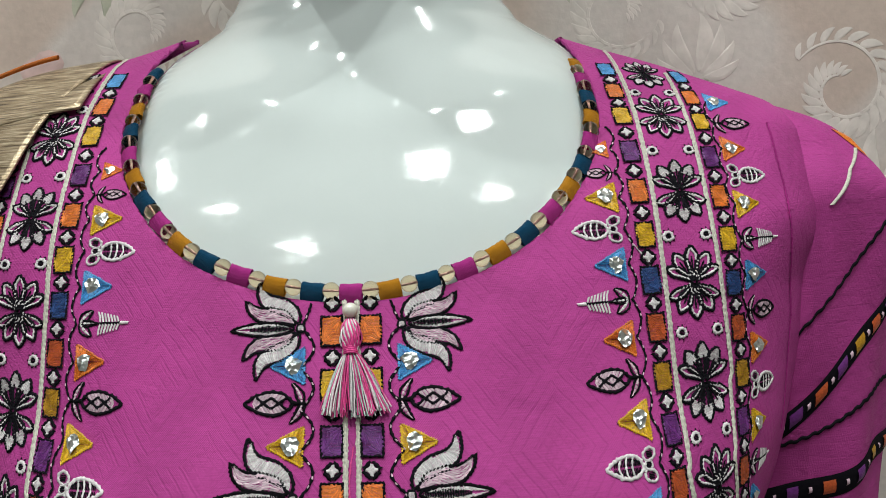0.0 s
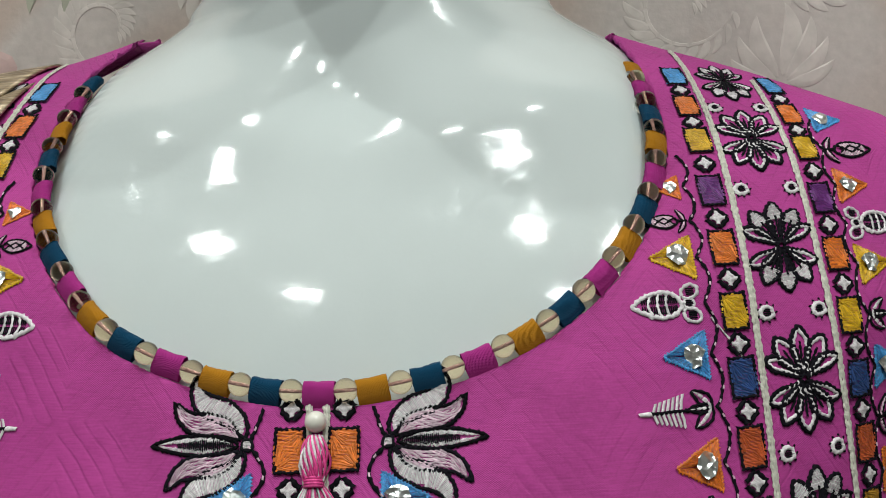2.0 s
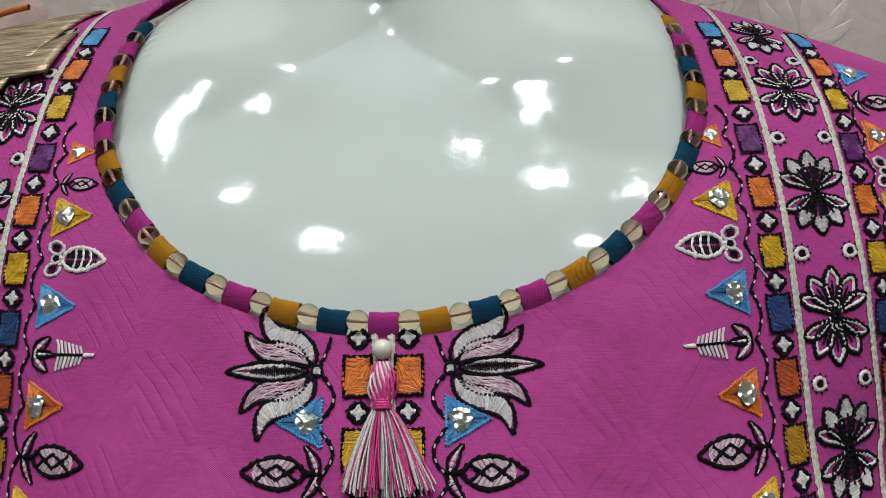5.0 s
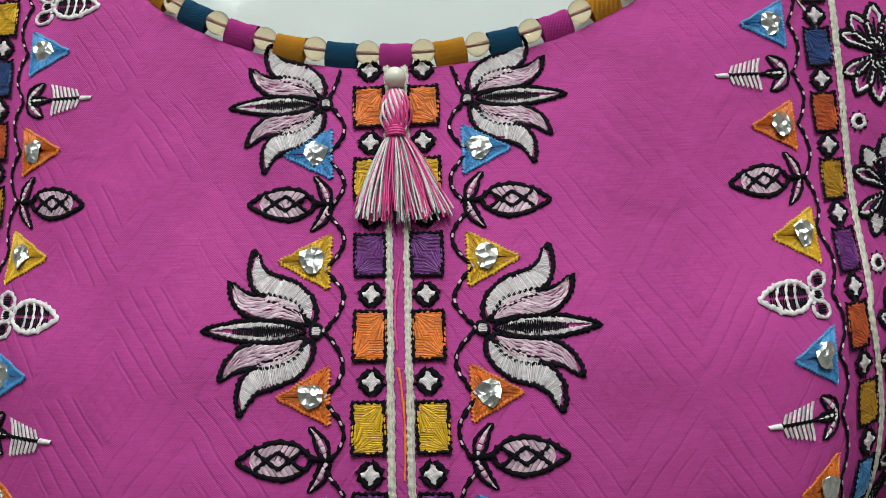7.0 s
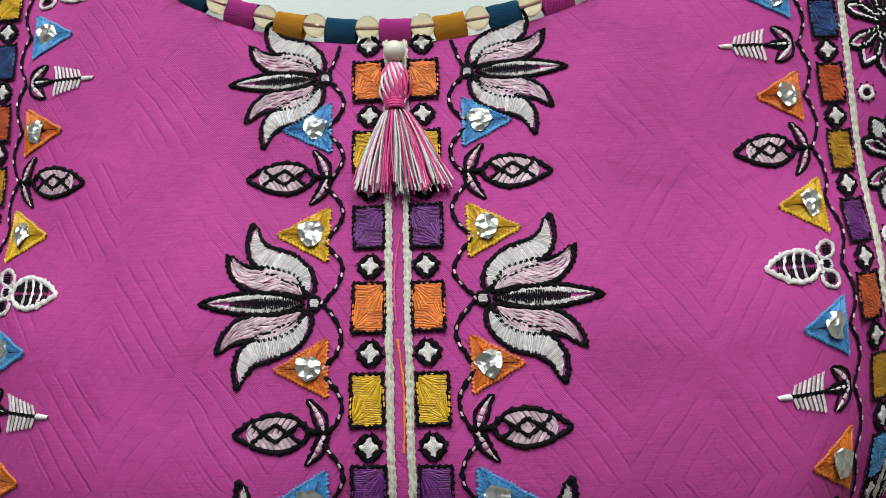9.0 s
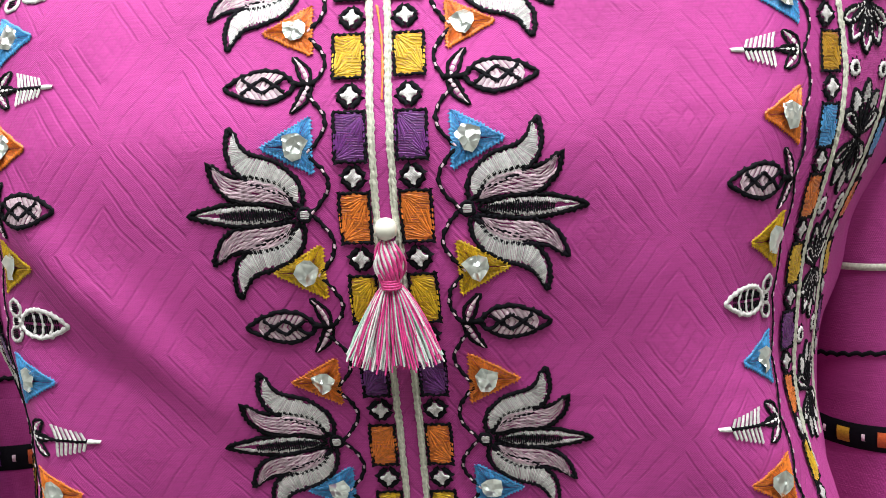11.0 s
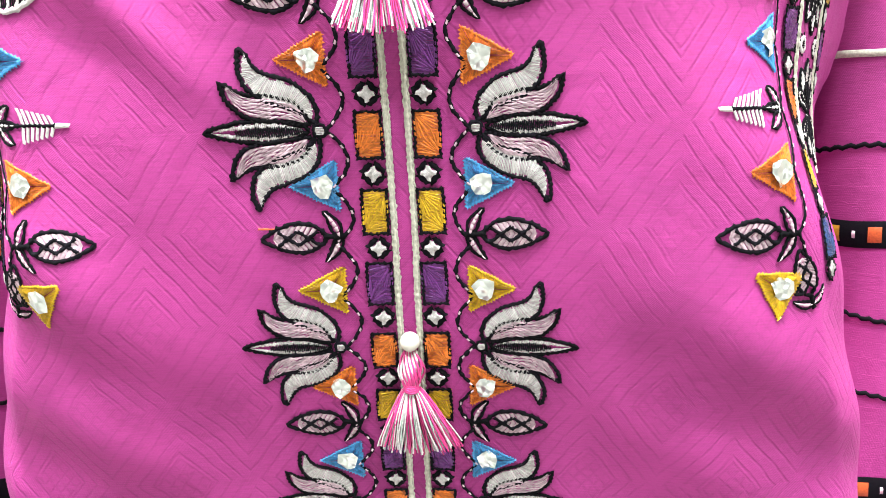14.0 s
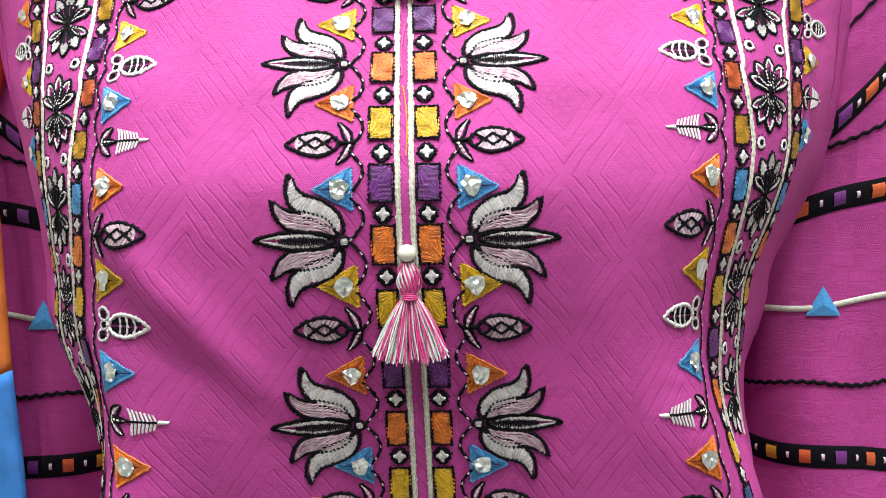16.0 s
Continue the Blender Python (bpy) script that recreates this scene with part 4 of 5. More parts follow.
# ---- tassels ----
def tassel(z0, rng):
    """A pearl on a cord, over a wound head and a skirt of loose yarns."""
    p = on_cloth(np.array([0.0]), np.array([z0]), np.array([0.0036]))[0]
    bm = bmesh.new()
    bmesh.ops.create_uvsphere(bm, u_segments=24, v_segments=16, radius=0.0032)
    bmesh.ops.translate(bm, vec=Vector(p), verts=bm.verts)
    top = tagged(new("tassel"), "pink and white yarn tassel hanging from a pearl")
    top.parent = kurta
    part("pearl", bm, M["pearl"], top, "round white pearl")

    def hang(u, dz, lift):
        z = z0 - dz
        q = on_cloth(np.asarray(u, float), np.asarray(z, float), np.asarray(lift, float))
        free = p[1] + 0.0012 - np.asarray(lift) + 0.0034      # it hangs straight where the cloth draws back
        q[..., 1] = np.minimum(q[..., 1], np.maximum(free, q[..., 1] - 0.006))
        return q

    def yarn(rows, us, dzs, lifts, r, sides=5):
        c = hang(us, dzs, lifts)
        t = np.gradient(c, axis=0)
        t /= np.linalg.norm(t, axis=1)[:, None] + 1e-12
        a = np.cross(t, (0, 1, 0.01))
        a /= np.linalg.norm(a, axis=1)[:, None] + 1e-12
        b = np.cross(t, a)
        verts = np.concatenate([c + (a * math.cos(w) + b * math.sin(w)) * r for w in np.linspace(0, 2 * math.pi, sides, endpoint=False)]).reshape(sides, -1, 3)
        n = len(c)
        base = sum(len(v) for v in rows[0])
        rows[0].append(verts.reshape(-1, 3))
        rows[1] += [(base + i * n + j, base + i * n + j + 1, base + ((i + 1) % sides) * n + j + 1, base + ((i + 1) % sides) * n + j) for i in range(sides) for j in range(n - 1)]

    # head: yarns bundled over a knot
    for key, share in (("pink", 0), ("white", 1)):
        rows = [[], []]
        for i in range(26):
            if (i % 3 == 0) != bool(share):
                continue
            w = (i / 25 * 2 - 1)
            dz = np.linspace(0.0035, 0.0150, 12)
            wide = 0.0036 * np.sin(np.clip((dz - 0.0025) / 0.0125, 0, 1) * math.pi * 0.86) ** 0.6
            yarn(rows, w * wide * np.cos((dz - 0.009) * 60) + 0.0014 * np.sin(dz * 420 + i * 2.4) * 0.6, dz, 0.0024 + wide * math.sqrt(max(0, 1 - w * w)) * 0.9 + 0.0004 * np.cos(dz * 420 + i * 2.4), 0.00042)
        under(mesh_object("tassel_head", np.concatenate(rows[0]), rows[1], [M[key]]), top, f"{key} wound yarn head")
    rows = [[], []]
    for i in range(4):
        w = np.linspace(-1, 1, 14)
        yarn(rows, 0.0026 * w, np.full(14, 0.0142 + i * 0.0007), 0.0026 + 0.0026 * np.sqrt(np.clip(1 - w * w, 0, 1)), 0.0005)
    under(mesh_object("binding", np.concatenate(rows[0]), rows[1], [M["pink"]]), top, "pink yarn binding")
    # skirt
    lean = rng.uniform(-0.0015, 0.0025)
    for key, n in (("pink", 78), ("white", 64), ("mint", 30)):
        rows = [[], []]
        for i in range(n):
            w, depth = rng.uniform(-1, 1), rng.uniform(0, 1)
            end = 0.0385 + rng.uniform(-0.0016, 0.0014) - 0.002 * w * w
            dz = np.linspace(0.0155, end, 9)
            s = (dz - 0.0155) / 0.023
            us = w * (0.0022 + 0.0128 * s**0.8) + lean * s + 0.0006 * np.sin(s * 5 + i) * s
            lift = 0.0016 + depth * (0.0028 + 0.0012 * s) * math.sqrt(max(0.05, 1 - w * w))
            yarn(rows, us, dz, lift, 0.00028, 4)
        ob = under(mesh_object("tassel_skirt", np.concatenate(rows[0]), rows[1], [M[key]]), top, f"loose {key} skirt yarns")
        tagged(ob, kind="stuff")
    return top


TASSEL_Z = [1.3072, 1.1703, 1.0385]
for i, z in enumerate(TASSEL_Z):
    tassel(z, random.Random(20 + i))


# ---- shoulder bands ----
def u_of_x(x, z):
    us = np.linspace(0, 0.30, 601)
    p = place(us, np.full(601, z))
    return float(np.interp(x, p[:, 0] - CX, us))


def band_z(i):
    """The height of the i-th square of a shoulder band."""
    return float(np.interp(i, [-1, 0, 2, 4, 6, 8, 10, 12, 14, 16, 18, 20], [1.434, 1.4205, 1.3906, 1.3528, 1.3137, 1.2743, 1.2355, 1.1928, 1.152, 1.110, 1.069, 1.03]))


def band_u(z, which):
    """Inner and outer columns of the band, by height."""
    ui = u_of_x(0.1275, max(z, 1.24)) if z > 1.24 else 0.1300 + 0.0055 * min(1, (1.24 - z) / 0.03)
    if which == 0:
        return ui
    uo = u_of_x(0.1680, max(z, 1.27))
    return min(uo, ui + 0.046) if z > 1.27 else ui + 0.0445


BAND_KEYS = ["blue", "orange", "yellow", "purple", "orange", "yellow", "navy", "rust", "gold", "purple", "rust", "gold"]


def flower(u0, z0, side, filled, size=1.0):
    """A double flower: five petals up, five down, black-outlined; every second one is filled with white satin tips."""
    o, w, d = Sewn(), Sewn(), Sewn()
    for up in (1, -1):
        for q, (ang, ln) in enumerate(((90, 17), (58, 16), (122, 16), (27, 14.5), (153, 14.5))):
            a = math.radians(ang) * up
            tip = np.array((math.cos(a), math.sin(a))) * ln * MM
            thin = q >= 3
            ctl = tip * 0.5 + np.array((0, 0.002 * up if thin else 0))
            wd = (4.8 if thin else 6.8) * MM
            l, r = leaf_edges(tip * 0.06, ctl, tip, wd, blunt=1.45)
            o.rope(np.vstack([l, r[::-1]]), 0.00074, closed=True, stitch=0.0017, depth=0.3)
            if filled and not thin:
                m = (l + r) / 2
                w.satin(l[13:23] * 0.84 + m[13:23] * 0.16, r[13:23] * 0.84 + m[13:23] * 0.16, 18, 0.0005, ridge=0.0002, slant=0.10, jitter=0.15)
                d.rope([m[4], m[15]], 0.00042, h=0.0006, stitch=0.0018)
                w.rope([l[5] * 0.5 + m[5] * 0.5, l[12] * 0.6 + m[12] * 0.4], 0.0004)
            else:
                l2, r2 = leaf_edges(tip * 0.16, ctl, tip * 0.93, wd - 1.7 * MM, blunt=1.35)
                w.rope(np.vstack([l2, r2[::-1]]), 0.0006, closed=True, stitch=0.002)
                if not thin:
                    d.rope([tip * 0.2, tip * 0.7], 0.0004)
    ob = under(o.lay("flower_motif", M["black"], u0, z0, side, 0, 1, size), kurta, "white double-flower embroidery outlined in black")
    under(w.lay("flower_fill", M["white"], u0, z0, side, 0, 1, size), ob, "white satin stitches")
    under(d.lay("flower_vein", M["black"], u0, z0, side, 0, 1, size), ob, "black vein stitches")
    return ob


def eyelet(u0, z0, side):
    o, d = Sewn(), Sewn()
    o.rope([(0.0022 * math.cos(q), 0.0022 * math.sin(q)) for q in np.linspace(0, 2 * math.pi, 14)], 0.0008, stitch=0.0016)
    d.satin([(-0.0013, -0.0013), (-0.0013, 0.0013)], [(0.0013, -0.0013), (0.0013, 0.0013)], 4, 0.0005)
    for q in range(9):
        a = q * 0.7
        d.rope([(0.003 * math.cos(a), 0.003 * math.sin(a)), (0.0038 * math.cos(a), 0.0038 * math.sin(a))], 0.0004)
    ob = under(o.lay("eyelet_motif", M["white"], u0, z0, side), kurta, "white ring stitch with black centre")
    under(d.lay("eyelet_centre", M["black"], u0, z0, side), ob, "black stitches")


FLOWER_Z = [1.4185, 1.391, 1.3525, 1.3115, 1.2700, 1.2300, 1.189, 1.148, 1.106]


def band_mid(z):
    return (band_u(z, 0) + band_u(z, 1)) / 2


for side in (1, -1):
    for i in range(0, 19):
        z = band_z(i)
        for which in (0, 1):
            zz = z - (0.004 if which else 0)
            if which and i > 15:
                continue
            square(band_u(zz, which), zz, side, BAND_KEYS[i % 12], 0.0084, 0.0125)
            zs = (zz + band_z(i + 1) - (0.004 if which else 0)) / 2
            star(band_u(zs, which), zs, side, 0.78)
    zs = np.linspace(1.437, 1.085, 120)
    cord("band_cord", [(side * (band_u(z, 0) + 0.0070), z) for z in zs], 0.0011, M["cordwhite"], "white couched cord edging the flower band", 0.004)
    cord("band_cord", [(side * (band_u(z, 1) - 0.0070), z) for z in zs[6:]], 0.0011, M["cordwhite"], "white couched cord edging the flower band", 0.004)
    for i, z in enumerate(FLOWER_Z):
        flower(band_mid(z), z, side, i % 2 == 0, 1.04 if i else 0.85)
        if i:
            zm = (z + FLOWER_Z[i - 1]) / 2
            for off in (-0.0098, 0.0098):
                eyelet(band_mid(zm) + off, zm, side)
    # sprigs beside the band: towards the middle, and towards the arm
    def spot(i):
        return float(np.interp(i, [-4, 0, 1, 3, 5, 6, 9, 11, 13, 15, 17, 18], [1.396, 1.3505, 1.3365, 1.3062, 1.2755, 1.2600, 1.2142, 1.1785, 1.1445, 1.1080, 1.0720, 1.053]))
    ORDER = ["yellow", "bee", "blue", "comb", "orange", "leaf"]
    for i in range(-2, 19):
        z, kind = spot(i), ORDER[i % 6]
        base = (u_of_x(0.1165, z) if z > 1.26 else 0.1205) - 0.005 * min(1, max(0, (1.20 - z) / 0.10))
        lean = 0.10 if z > 1.25 else 0.0
        if i == -2:
            triangle(base, z, side, "orange", -1, 0.6)
        elif i == -1:
            bud_leaf(base, z, side, -1, 0.6)
        elif kind == "bee":
            bee(base, z, side, -1, 0.98)
        elif kind == "comb":
            comb(base, z, side, -1, 0.98)
        elif kind == "leaf":
            bud_leaf(base, z, side, -1, 1.06)
        else:
            triangle(base, z, side, kind, -1, 0.92, 0.55 if i == 18 else 0.0)
    bud_leaf(0.124, 1.049, side, -1, 0.85, 1.25)
    pts = []
    for i in range(-3, 19):
        for t in np.linspace(0, 1, 8, endpoint=False):
            z = spot(i) * (1 - t) + spot(i + 1) * t
            b = (u_of_x(0.1180, z) if z > 1.26 else 0.1220) - 0.005 * min(1, max(0, (1.20 - z) / 0.10))
            pts.append((side * (b + 0.0030 * abs(math.sin(math.pi * t))), z))
    cord("vine", pts, 0.00055, M["black"], "black couched yarn vine", 0.003)
    OUTER = ["yellow", "comb", "blue", "leaf", "orange", "bee"]
    pts = []
    for i in range(-4, 9):
        z, kind = 1.345 - 0.0162 * i if i >= 0 else 1.345 - 0.0135 * i, OUTER[i % 6]
        base = band_u(z, 1) + 0.0085
        if kind == "bee":
            bee(base, z, side, 1, 0.95)
        elif kind == "comb":
            comb(base, z, side, 1, 0.95)
        elif kind == "leaf":
            bud_leaf(base, z, side, 1, 0.95)
        else:
            triangle(base, z, side, kind, 1, 0.88)
        for t in np.linspace(0, 1, 8, endpoint=False):
            zz = z - t * (0.0162 if i >= 0 else 0.0135)
            pts.append((side * (band_u(zz, 1) + 0.0080 - 0.0030 * abs(math.sin(math.pi * t))), zz))
    cord("vine", pts, 0.00055, M["black"], "black couched yarn vine", 0.003)


# ---- sleeve bands ----
def sleeve_band(side, z0, slope, half, kind, a0=-1.35, a1=2.1):
    """A woven band, a thin stitched line or a white cord running round a sleeve."""
    on = SLEEVES[side][1]
    ob = SLEEVES[side][0]
    ang = np.linspace(a0, a1, 120)
    zc = z0 + slope * 0.064 * np.sin(np.clip(ang, -1.5, 1.5)) + 0.0012 * np.sin(ang * 6 + z0 * 50)
    if kind == "line":
        zc = zc + 0.0006 * np.sin(ang * 70)
    rows = [on(ang, zc + w * half, np.full(120, h)) for w, h in ((-1, 0.0004), (-0.6, 0.0012), (0.6, 0.0012), (1, 0.0004))]
    verts = np.stack(rows, 1).reshape(-1, 3)
    faces = [(4 * i + j, 4 * i + j + 1, 4 * i + j + 5, 4 * i + j + 4) for i in range(119) for j in range(3)]
    if side > 0:
        faces = [f[::-1] for f in faces]
    mat = {"band": M["black"], "line": M["black"], "cord": M["cordwhite"]}[kind]
    label = {"band": "black embroidered band with coloured squares", "line": "thin black stitched line", "cord": "white couched cord"}[kind]
    strip = under(mesh_object({"band": "sleeve_band", "line": "stitched_line", "cord": "sleeve_cord"}[kind], verts, faces, [mat]), ob, label)
    if kind == "band":
        keys = ["rust", "pinkwhite", "purple", "pinkwhite", "gold", "pinkwhite", "rust", "pinkwhite", "purple", "pinkwhite"]
        n = 24
        for i in range(n):
            a = a0 + (i + 0.5) * (a1 - a0) / n
            wide = 0.046 if i % 2 == 0 else 0.012
            aa = np.linspace(a - wide, a + wide, 5)
            zz = np.interp(aa, ang, zc)
            hh = half * (0.58 if i % 2 == 0 else 0.28)
            rr = [on(aa, zz + w * hh, np.full(5, h)) for w, h in ((-1, 0.0012), (-0.5, 0.0020), (0.5, 0.0020), (1, 0.0012))]
            v = np.stack(rr, 1).reshape(-1, 3)
            f = [(4 * k + j, 4 * k + j + 1, 4 * k + j + 5, 4 * k + j + 4) for k in range(4) for j in range(3)]
            if side > 0:
                f = [q[::-1] for q in f]
            under(mesh_object("band_square", v, f, [M[keys[i % 10]]]), ob)
    return strip


def sleeve_triangle(side, a, z, key, turn=0.0):
    on = SLEEVES[side][1]
    c, s = math.cos(turn), math.sin(turn)
    pts = []
    for px, py, h in ((-0.009, -0.007, 0.001), (0.009, -0.007, 0.001), (0, 0.009, 0.001), (0, -0.001, 0.0024)):
        x, y = c * px - s * py, s * px + c * py
        pts.append(on(np.array([a + x / 0.062]), np.array([z + y]), np.array([h]))[0])
    f = [(0, 1, 3), (1, 2, 3), (2, 0, 3)]
    if side < 0:
        f = [q[::-1] for q in f]
    ob = mesh_object("sleeve_triangle", pts, f, [M[key]], smooth=False)
    return under(ob, SLEEVES[side][0], f"{key} silk triangle on the sleeve")


for side in (1, -1):
    sleeve_band(side, 1.283, 1.1, 0.0011, "line", -0.9, 1.3)
    sleeve_band(side, 1.240, 1.0, 0.0062, "band", -0.9, 1.3)
    sleeve_band(side, 1.222, 0.45, 0.0011, "line", -1.1, 1.6)
    sleeve_band(side, 1.190, 0.30, 0.0062, "band")
    sleeve_band(side, 1.134, 0.12, 0.0016, "cord")
    sleeve_band(side, 1.090, 0.03, 0.0011, "line")
    sleeve_band(side, 1.049, -0.05, 0.0062, "band")
    sleeve_band(side, 1.010, -0.05, 0.0011, "line")
    sleeve_band(side, 0.972, -0.05, 0.0011, "line")
    sleeve_band(side, 0.925, -0.05, 0.0062, "band")
    for a in (-0.25, 0.45, 1.15):
        sleeve_triangle(side, a, 1.135 + 0.007 * a, "blue")
    sleeve_triangle(side, 0.92, 1.378, "orange", 0.9)
    on = SLEEVES[side][1]
    q = np.linspace(0, 1, 40)
    z = 1.372 - 0.030 * q
    a = np.interp(z, [1.342, 1.360, 1.372], [0.17, 0.45, 0.85])
    rows = [on(a + w * 0.018, z, np.full(40, h)) for w, h in ((-1, 0.0004), (-0.5, 0.0016), (0.5, 0.0016), (1, 0.0004))]
    f = [(4 * i + j, 4 * i + j + 1, 4 * i + j + 5, 4 * i + j + 4) for i in range(39) for j in range(3)]
    under(mesh_object("sleeve_cord", np.stack(rows, 1).reshape(-1, 3), f, [M["cordwhite"]]), SLEEVES[side][0], "white couched cord")


# ---- armhole seams ----
for side in (1, -1):
    zs = np.linspace(1.386, 1.235, 40)
    xs = np.interp(zs, [1.235, 1.29, 1.34, 1.386], [0.197, 0.207, 0.206, 0.207])
    cord("armhole_seam", [(side * u_of_x(x, z), z) for x, z in zip(xs, zs)], 0.0006, M["magenta_cloth"], "stitched armhole seam", 0.004)


# ---- dupatta: a scarf laid over one shoulder, hanging beside the arm ----
def metal_tissue():
    m, nt, p = material("gold_tissue", (0.42, 0.30, 0.17), 0.38, 0.75)
    co = nt.nodes.new("ShaderNodeTexCoord")
    mp = nt.nodes.new("ShaderNodeMapping")
    mp.inputs["Scale"].default_value = (60, 60, 1100)
    nt.links.new(co.outputs["Object"], mp.inputs["Vector"])
    n1 = node(nt, "ShaderNodeTexNoise", Scale=1.0, Detail=3.0)
    nt.links.new(mp.outputs[0], n1.inputs["Vector"])
    nt.links.new(ramp(nt, n1.outputs[0], [(0.3, (0.13, 0.09, 0.06)), (0.5, (0.40, 0.30, 0.19)), (0.72, (0.75, 0.63, 0.46))]), p.inputs["Base Color"])
    bump(nt, p, n1.outputs[0], 0.8, 0.001)
    return m


M["tissue"] = metal_tissue()
M["satin_orange"] = plain_cloth("orange_satin", (0.62, 0.17, 0.035), 0.4)
M["satin_red"] = plain_cloth("red_satin", (0.45, 0.025, 0.02), 0.45)
M["satin_blue"] = plain_cloth("blue_satin", (0.05, 0.22, 0.62), 0.35)

edge_x = knots([0.62, 0.90, 1.04, 1.12, 1.24, 1.30, 1.365, 1.386, 1.4115, 1.435], [0.212, 0.212, 0.214, 0.221, 0.226, 0.205, 0.167, 0.161, 0.152, 0.142])
ridge_z = knots([0.12, 0.15, 0.18, 0.213, 0.240, 0.270, 0.295, 0.315], [1.450, 1.446, 1.442, 1.432, 1.420, 1.402, 1.377, 1.34])


def dupatta():
    top = tagged(new("dupatta"), "orange and blue scarf with gold tissue border laid over the shoulder", "scarf")
    k = 40

    def sheet(name, d0, d1, n, mat, label):
        verts = []
        for d in np.linspace(d0, d1, n):
            for q in np.linspace(0, 1, k):
                z_guess = 1.435 - max(d, 0)
                x0 = float(edge_x(z_guess))
                x = x0 + q * (0.318 - x0)
                zr = float(ridge_z(x))
                z = min(zr, 1.446) - max(d, 0) * (1.0 - 0.25 * q * math.exp(-max(d, 0) / 0.1)) if d >= 0 else zr + d * 0.8
                yf = 0.417 + 1.1 * max(0, x - 0.262) ** 1.0 + 0.0035 * math.sin(q * 17 + d * 9) * min(1, max(0, d) / 0.1)
                y = 0.478 - (0.478 - yf) * (1 - math.exp(-max(d, 0) / 0.028)) if d >= 0 else 0.478 - d * 1.4
                if z > 1.27 and x < float(half_w(z)) - 0.004:
                    y = min(y, place_x(-x, z)[1] - 0.008)
                verts.append((CX - x, min(y, WALL_Y - 0.01), z))
        grid = np.array(verts).reshape(n, k, 3)
        for _ in range(6):
            inner = grid.copy()
            inner[1:-1] = (grid[:-2] + 2 * grid[1:-1] + grid[2:]) / 4
            grid = inner.copy()
            grid[:, 1:-1] = (inner[:, :-2] + 2 * inner[:, 1:-1] + inner[:, 2:]) / 4
        verts = grid.reshape(-1, 3)
        faces = [(i * k + j, i * k + j + 1, (i + 1) * k + j + 1, (i + 1) * k + j) for i in range(n - 1) for j in range(k - 1)]
        ob = mesh_object(name, verts, faces, [mat])
        mod = ob.modifiers.new("thick", "SOLIDIFY")
        mod.thickness, mod.offset = 0.0012, 0
        return under(ob, top, label)
    sheet("gold_border", -0.05, 0.105, 40, M["tissue"], "gold metallic tissue border")
    sheet("red_stripe", 0.105, 0.19, 16, M["satin_red"], "red cotton stripe")
    sheet("orange_field", 0.19, 0.322, 24, M["satin_orange"], "orange satin field")
    sheet("blue_field", 0.322, 0.80, 60, M["satin_blue"], "blue satin field")
    # orange piping along the outer part of the border
    bm = bmesh.new()
    pts = [Vector((CX - x, 0.470, float(ridge_z(x)) + 0.001)) for x in np.linspace(0.176, 0.30, 20)]
    prev = None
    for i, p in enumerate(pts):
        ring = [bm.verts.new(p + Vector((0, math.cos(a), math.sin(a))) * 0.0014) for a in np.linspace(0, 2 * math.pi, 8, endpoint=False)]
        if prev:
            for j in range(8):
                bm.faces.new((prev[j], prev[(j + 1) % 8], ring[(j + 1) % 8], ring[j]))
        prev = ring
    part("piping", bm, M["satin_orange"], top, "orange cord piping")


dupatta()


# ---- the wallpaper's printed relief ----
def relief(name, polys, mat, x, z, size, turn, flip, label):
    verts, faces = [], []
    c, s = math.cos(turn), math.sin(turn)
    for pts, h in polys:
        base = len(verts)
        pts = np.asarray(pts, float)
        mid = pts.mean(0)
        for scale, hh in ((1.0, 0.0), (0.62, h)):
            for p in pts:
                q = mid + (p - mid) * scale
                px, pz = flip * (c * q[0] - s * q[1]) * size, (s * q[0] + c * q[1]) * size
                verts.append((x + px, WALL_Y - 0.0002 - hh, z + pz))
        n = len(pts)
        faces += [(base + i, base + (i + 1) % n, base + n + (i + 1) % n, base + n + i) for i in range(n)]
        faces.append(tuple(base + n + i for i in range(n)))
    ob = mesh_object(name, verts, faces, [mat], smooth=False)
    return under(ob, wall_back, label)


def curl(turns, r0, r1, w, k=34):
    """Pieces of a tapering scroll."""
    out = []
    t = np.linspace(0, 1, k)
    a = t * turns * 2 * math.pi
    r = r0 * (1 - t) + r1 * t
    mid = np.stack([r * np.cos(a), r * np.sin(a)], -1)
    nrm = np.stack([np.cos(a), np.sin(a)], -1)
    wd = w * (0.35 + 0.65 * np.sin(math.pi * t) ** 0.6)
    for i in range(0, k - 2, 2):
        l = [mid[j] + nrm[j] * wd[j] / 2 for j in (i, i + 1, i + 2)]
        rr = [mid[j] - nrm[j] * wd[j] / 2 for j in (i + 2, i + 1, i)]
        out.append((l + rr, 0.0001))
    return out


def plume(turns, r0, r1, length, n=27):
    """A feathery scroll: leaflets set along a narrowing spiral, with a thin rib."""
    out = curl(turns, r0, r1, 0.0028)
    for i in range(n):
        q = i / (n - 1)
        a, r = q * turns * 2 * math.pi, r0 * (1 - q) + r1 * q
        base = np.array((r * math.cos(a), r * math.sin(a)))
        way = np.array((math.cos(a + 1.15), math.sin(a + 1.15)))
        ln = length * (0.45 + 0.55 * math.sin(math.pi * min(1, q * 0.9 + 0.1)))
        tip = base + way * ln
        l, rr = leaf_edges(base, base + way * ln * 0.55 + np.array((-way[1], way[0])) * ln * -0.22, tip, ln * 0.36, 10)
        out.append((np.vstack([l, rr[::-1]]), 0.0001))
    return out


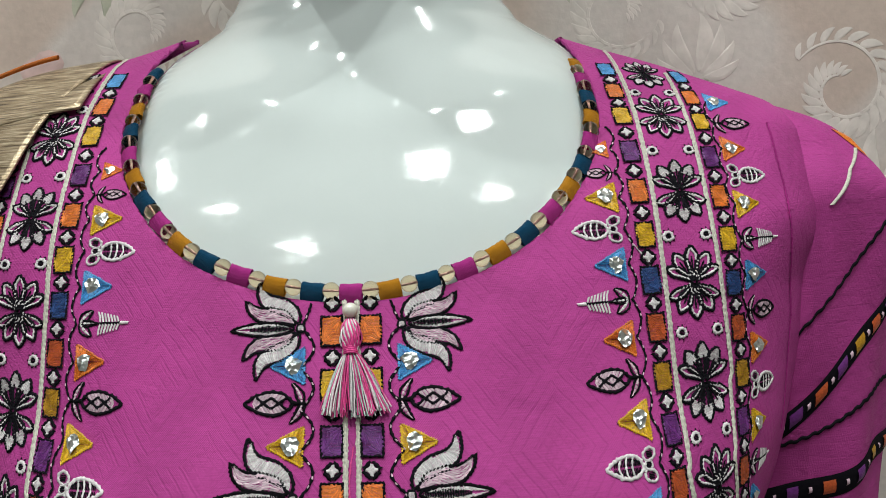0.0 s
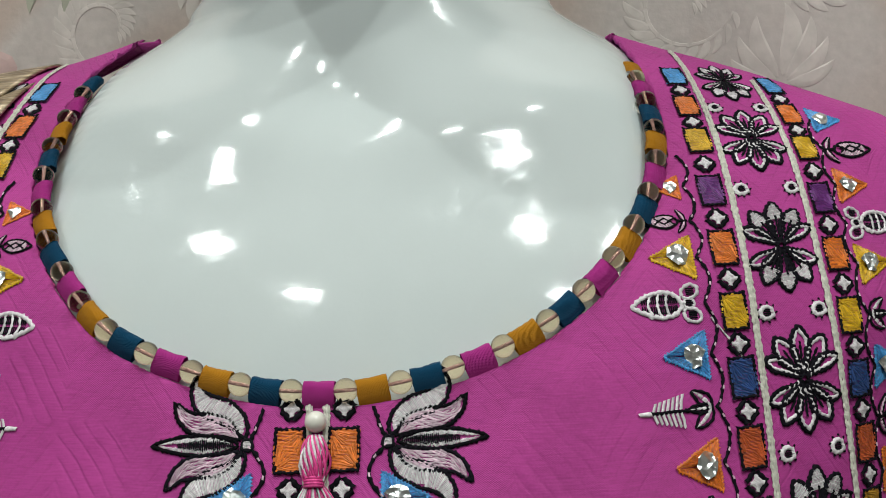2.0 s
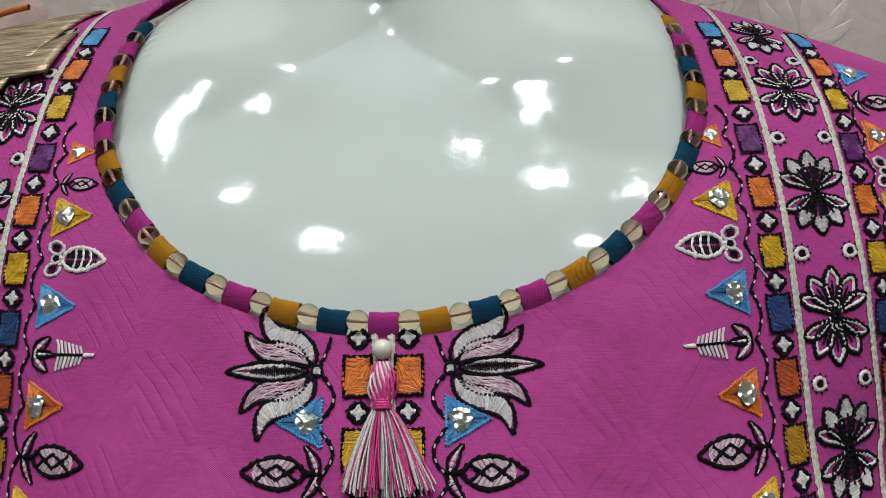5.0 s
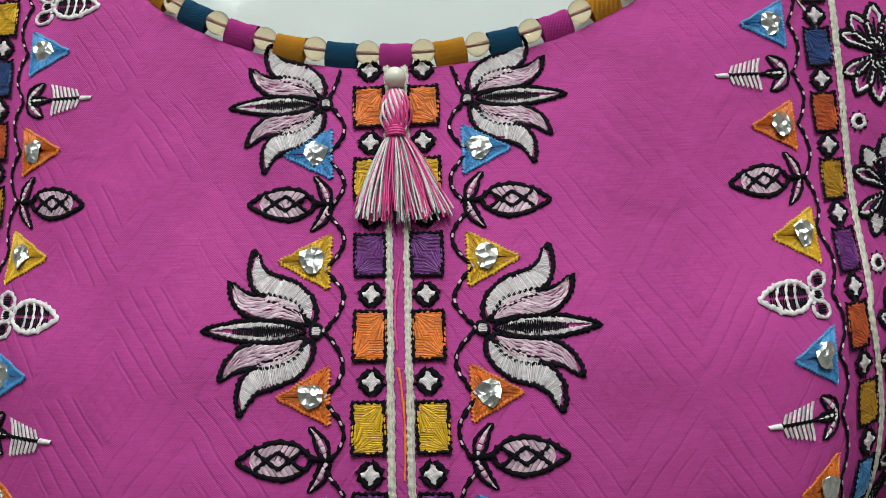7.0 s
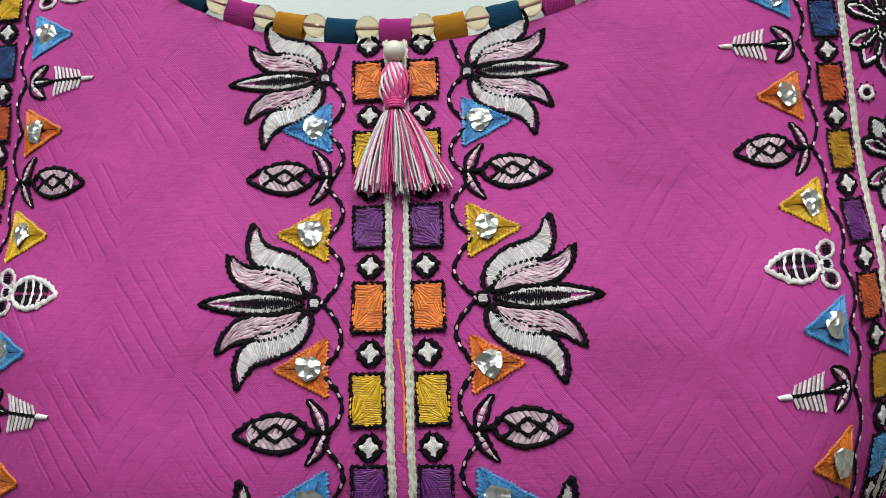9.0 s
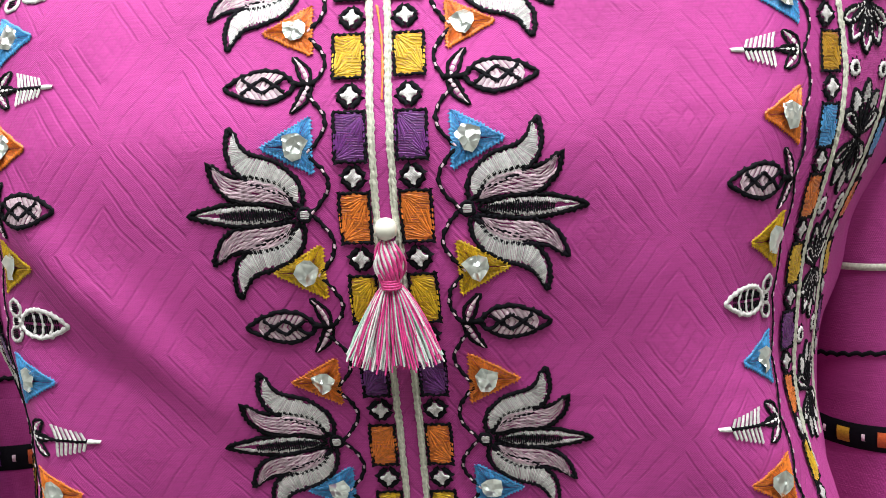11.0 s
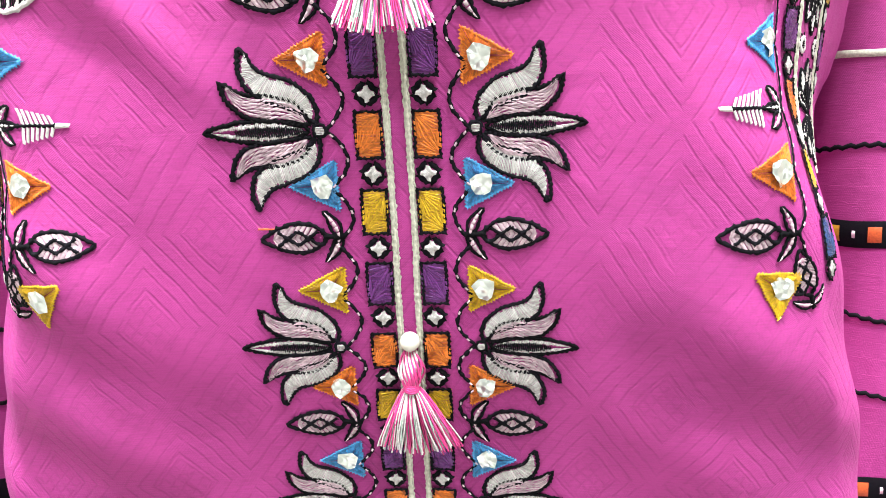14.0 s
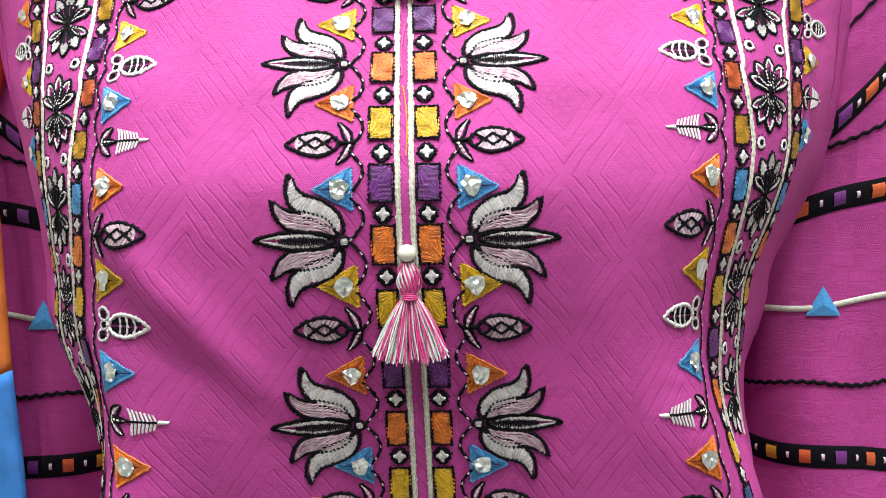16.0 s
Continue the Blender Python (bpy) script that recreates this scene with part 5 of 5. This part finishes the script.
def fronds(n, length, spread, lean):
    out = []
    for i in range(n):
        a = math.radians(lean + (i - (n - 1) / 2) * spread)
        ln = length * (1 - 0.10 * abs(i - (n - 1) / 2))
        tip = np.array((math.cos(a), math.sin(a))) * ln
        ctl = tip * 0.6 + np.array((-math.sin(a), math.cos(a))) * ln * 0.22 * (1 if i >= n / 2 else -1)
        l, r = leaf_edges(tip * 0.12, ctl, tip, ln * 0.26, 12)
        out.append((np.vstack([l, r[::-1]]), 0.0003))
    return out


def print_mat(name, col):
    m, nt, p = material(name, col, 0.62)
    co = nt.nodes.new("ShaderNodeTexCoord")
    n1 = node(nt, "ShaderNodeTexNoise", Scale=90.0, Detail=4.0)
    nt.links.new(co.outputs["Object"], n1.inputs["Vector"])
    nt.links.new(ramp(nt, n1.outputs[0], [(0.3, scaled(nt, col, 0.86)), (0.7, scaled(nt, col, 1.08))]), p.inputs["Base Color"])
    return m


pearl_print, sage_print, rose_print = print_mat("pearl_print", (0.71, 0.635, 0.58)), print_mat("sage_print", (0.47, 0.46, 0.36)), print_mat("rose_print", (0.64, 0.45, 0.42))
for ix in range(-5, 6):
    for iz in range(-1, 4):
        x = CX + 0.034 + ix * 0.165
        z = 1.375 + iz * 0.17 + (0.085 if ix % 2 else 0)
        flip = 1 if ix % 2 else -1
        relief("scroll_print", plume(1.15, 0.036, 0.008, 0.020), pearl_print, x + 0.045 * flip, z + 0.045, 1.0, 0.6, flip, "pearl scroll of the wallpaper")
        relief("scroll_print", plume(1.0, 0.030, 0.007, 0.017), pearl_print, x - 0.035 * flip, z + 0.02, 1.0, 3.4, -flip, "pearl scroll of the wallpaper")
        relief("frond_print", fronds(7, 0.046, 21, 70), pearl_print, x + 0.02 * flip, z - 0.03, 1.0, 0.3, flip, "pearl acanthus frond of the wallpaper")
        relief("leaf_print", fronds(5, 0.034, 36, 250), sage_print, x - 0.062 * flip, z + 0.06, 1.0, 0.2 * ix, flip, "sage leaf spray of the wallpaper")
        relief("rose_print", [(np.array([(0.011 * math.cos(a + q) + 0.006 * math.cos(q * 2.1), 0.010 * math.sin(a + q) + 0.006 * math.sin(q * 2.1)) for a in np.linspace(0, 2 * math.pi, 9, endpoint=False)]), 0.0003 + 0.0001 * q) for q in range(3)],
               rose_print, x - 0.062 * flip, z + 0.08, 1.0, 0.0, flip, "faded rose of the wallpaper")


# ---- small things: stray threads ----
def stray(name, u0, z0, u1, z1, mat, bend, label):
    cord(name, bezier((u0, z0), ((u0 + u1) / 2 + bend, (z0 + z1) / 2), (u1, z1), 16), 0.0003, mat, label, 0.01)


stray("stray_thread", -0.0005, 1.232, 0.0006, 1.205, M["orange"], 0.002, "loose orange thread on the placket")
stray("stray_thread", 0.0006, 1.258, -0.0006, 1.236, M["pink"], -0.002, "loose pink thread on the placket")
stray("stray_thread", -0.044, 1.0755, -0.0385, 1.0752, M["rust"], 0.0, "short loose red thread")
stray("stray_thread", 0.122, 1.332, 0.137, 1.309, M["white"], 0.002, "loose white thread")


# ---- ceiling lamps ----
for lx, ly, sx, sy in LAMPS:
    lampshade = tagged(new("ceiling_light"), "flush white ceiling light panel in a thin frame", "ceiling light", "ceiling lights")
    lampshade.location = (lx, ly, CEIL)
    for ax, ay, bx, by in ((-1, 0, 0.012, sy / 2 + 0.012), (1, 0, 0.012, sy / 2 + 0.012), (0, -1, sx / 2 + 0.012, 0.012), (0, 1, sx / 2 + 0.012, 0.012)):
        bm = bmesh.new()
        bmesh.ops.create_cube(bm, size=1)
        for v in bm.verts:
            v.co = (ax * (sx / 2 + 0.012) + v.co.x * 2 * bx, ay * (sy / 2 + 0.012) + v.co.y * 2 * by, -0.02 + v.co.z * 0.04)
        part("frame_rail", bm, paint, lampshade)
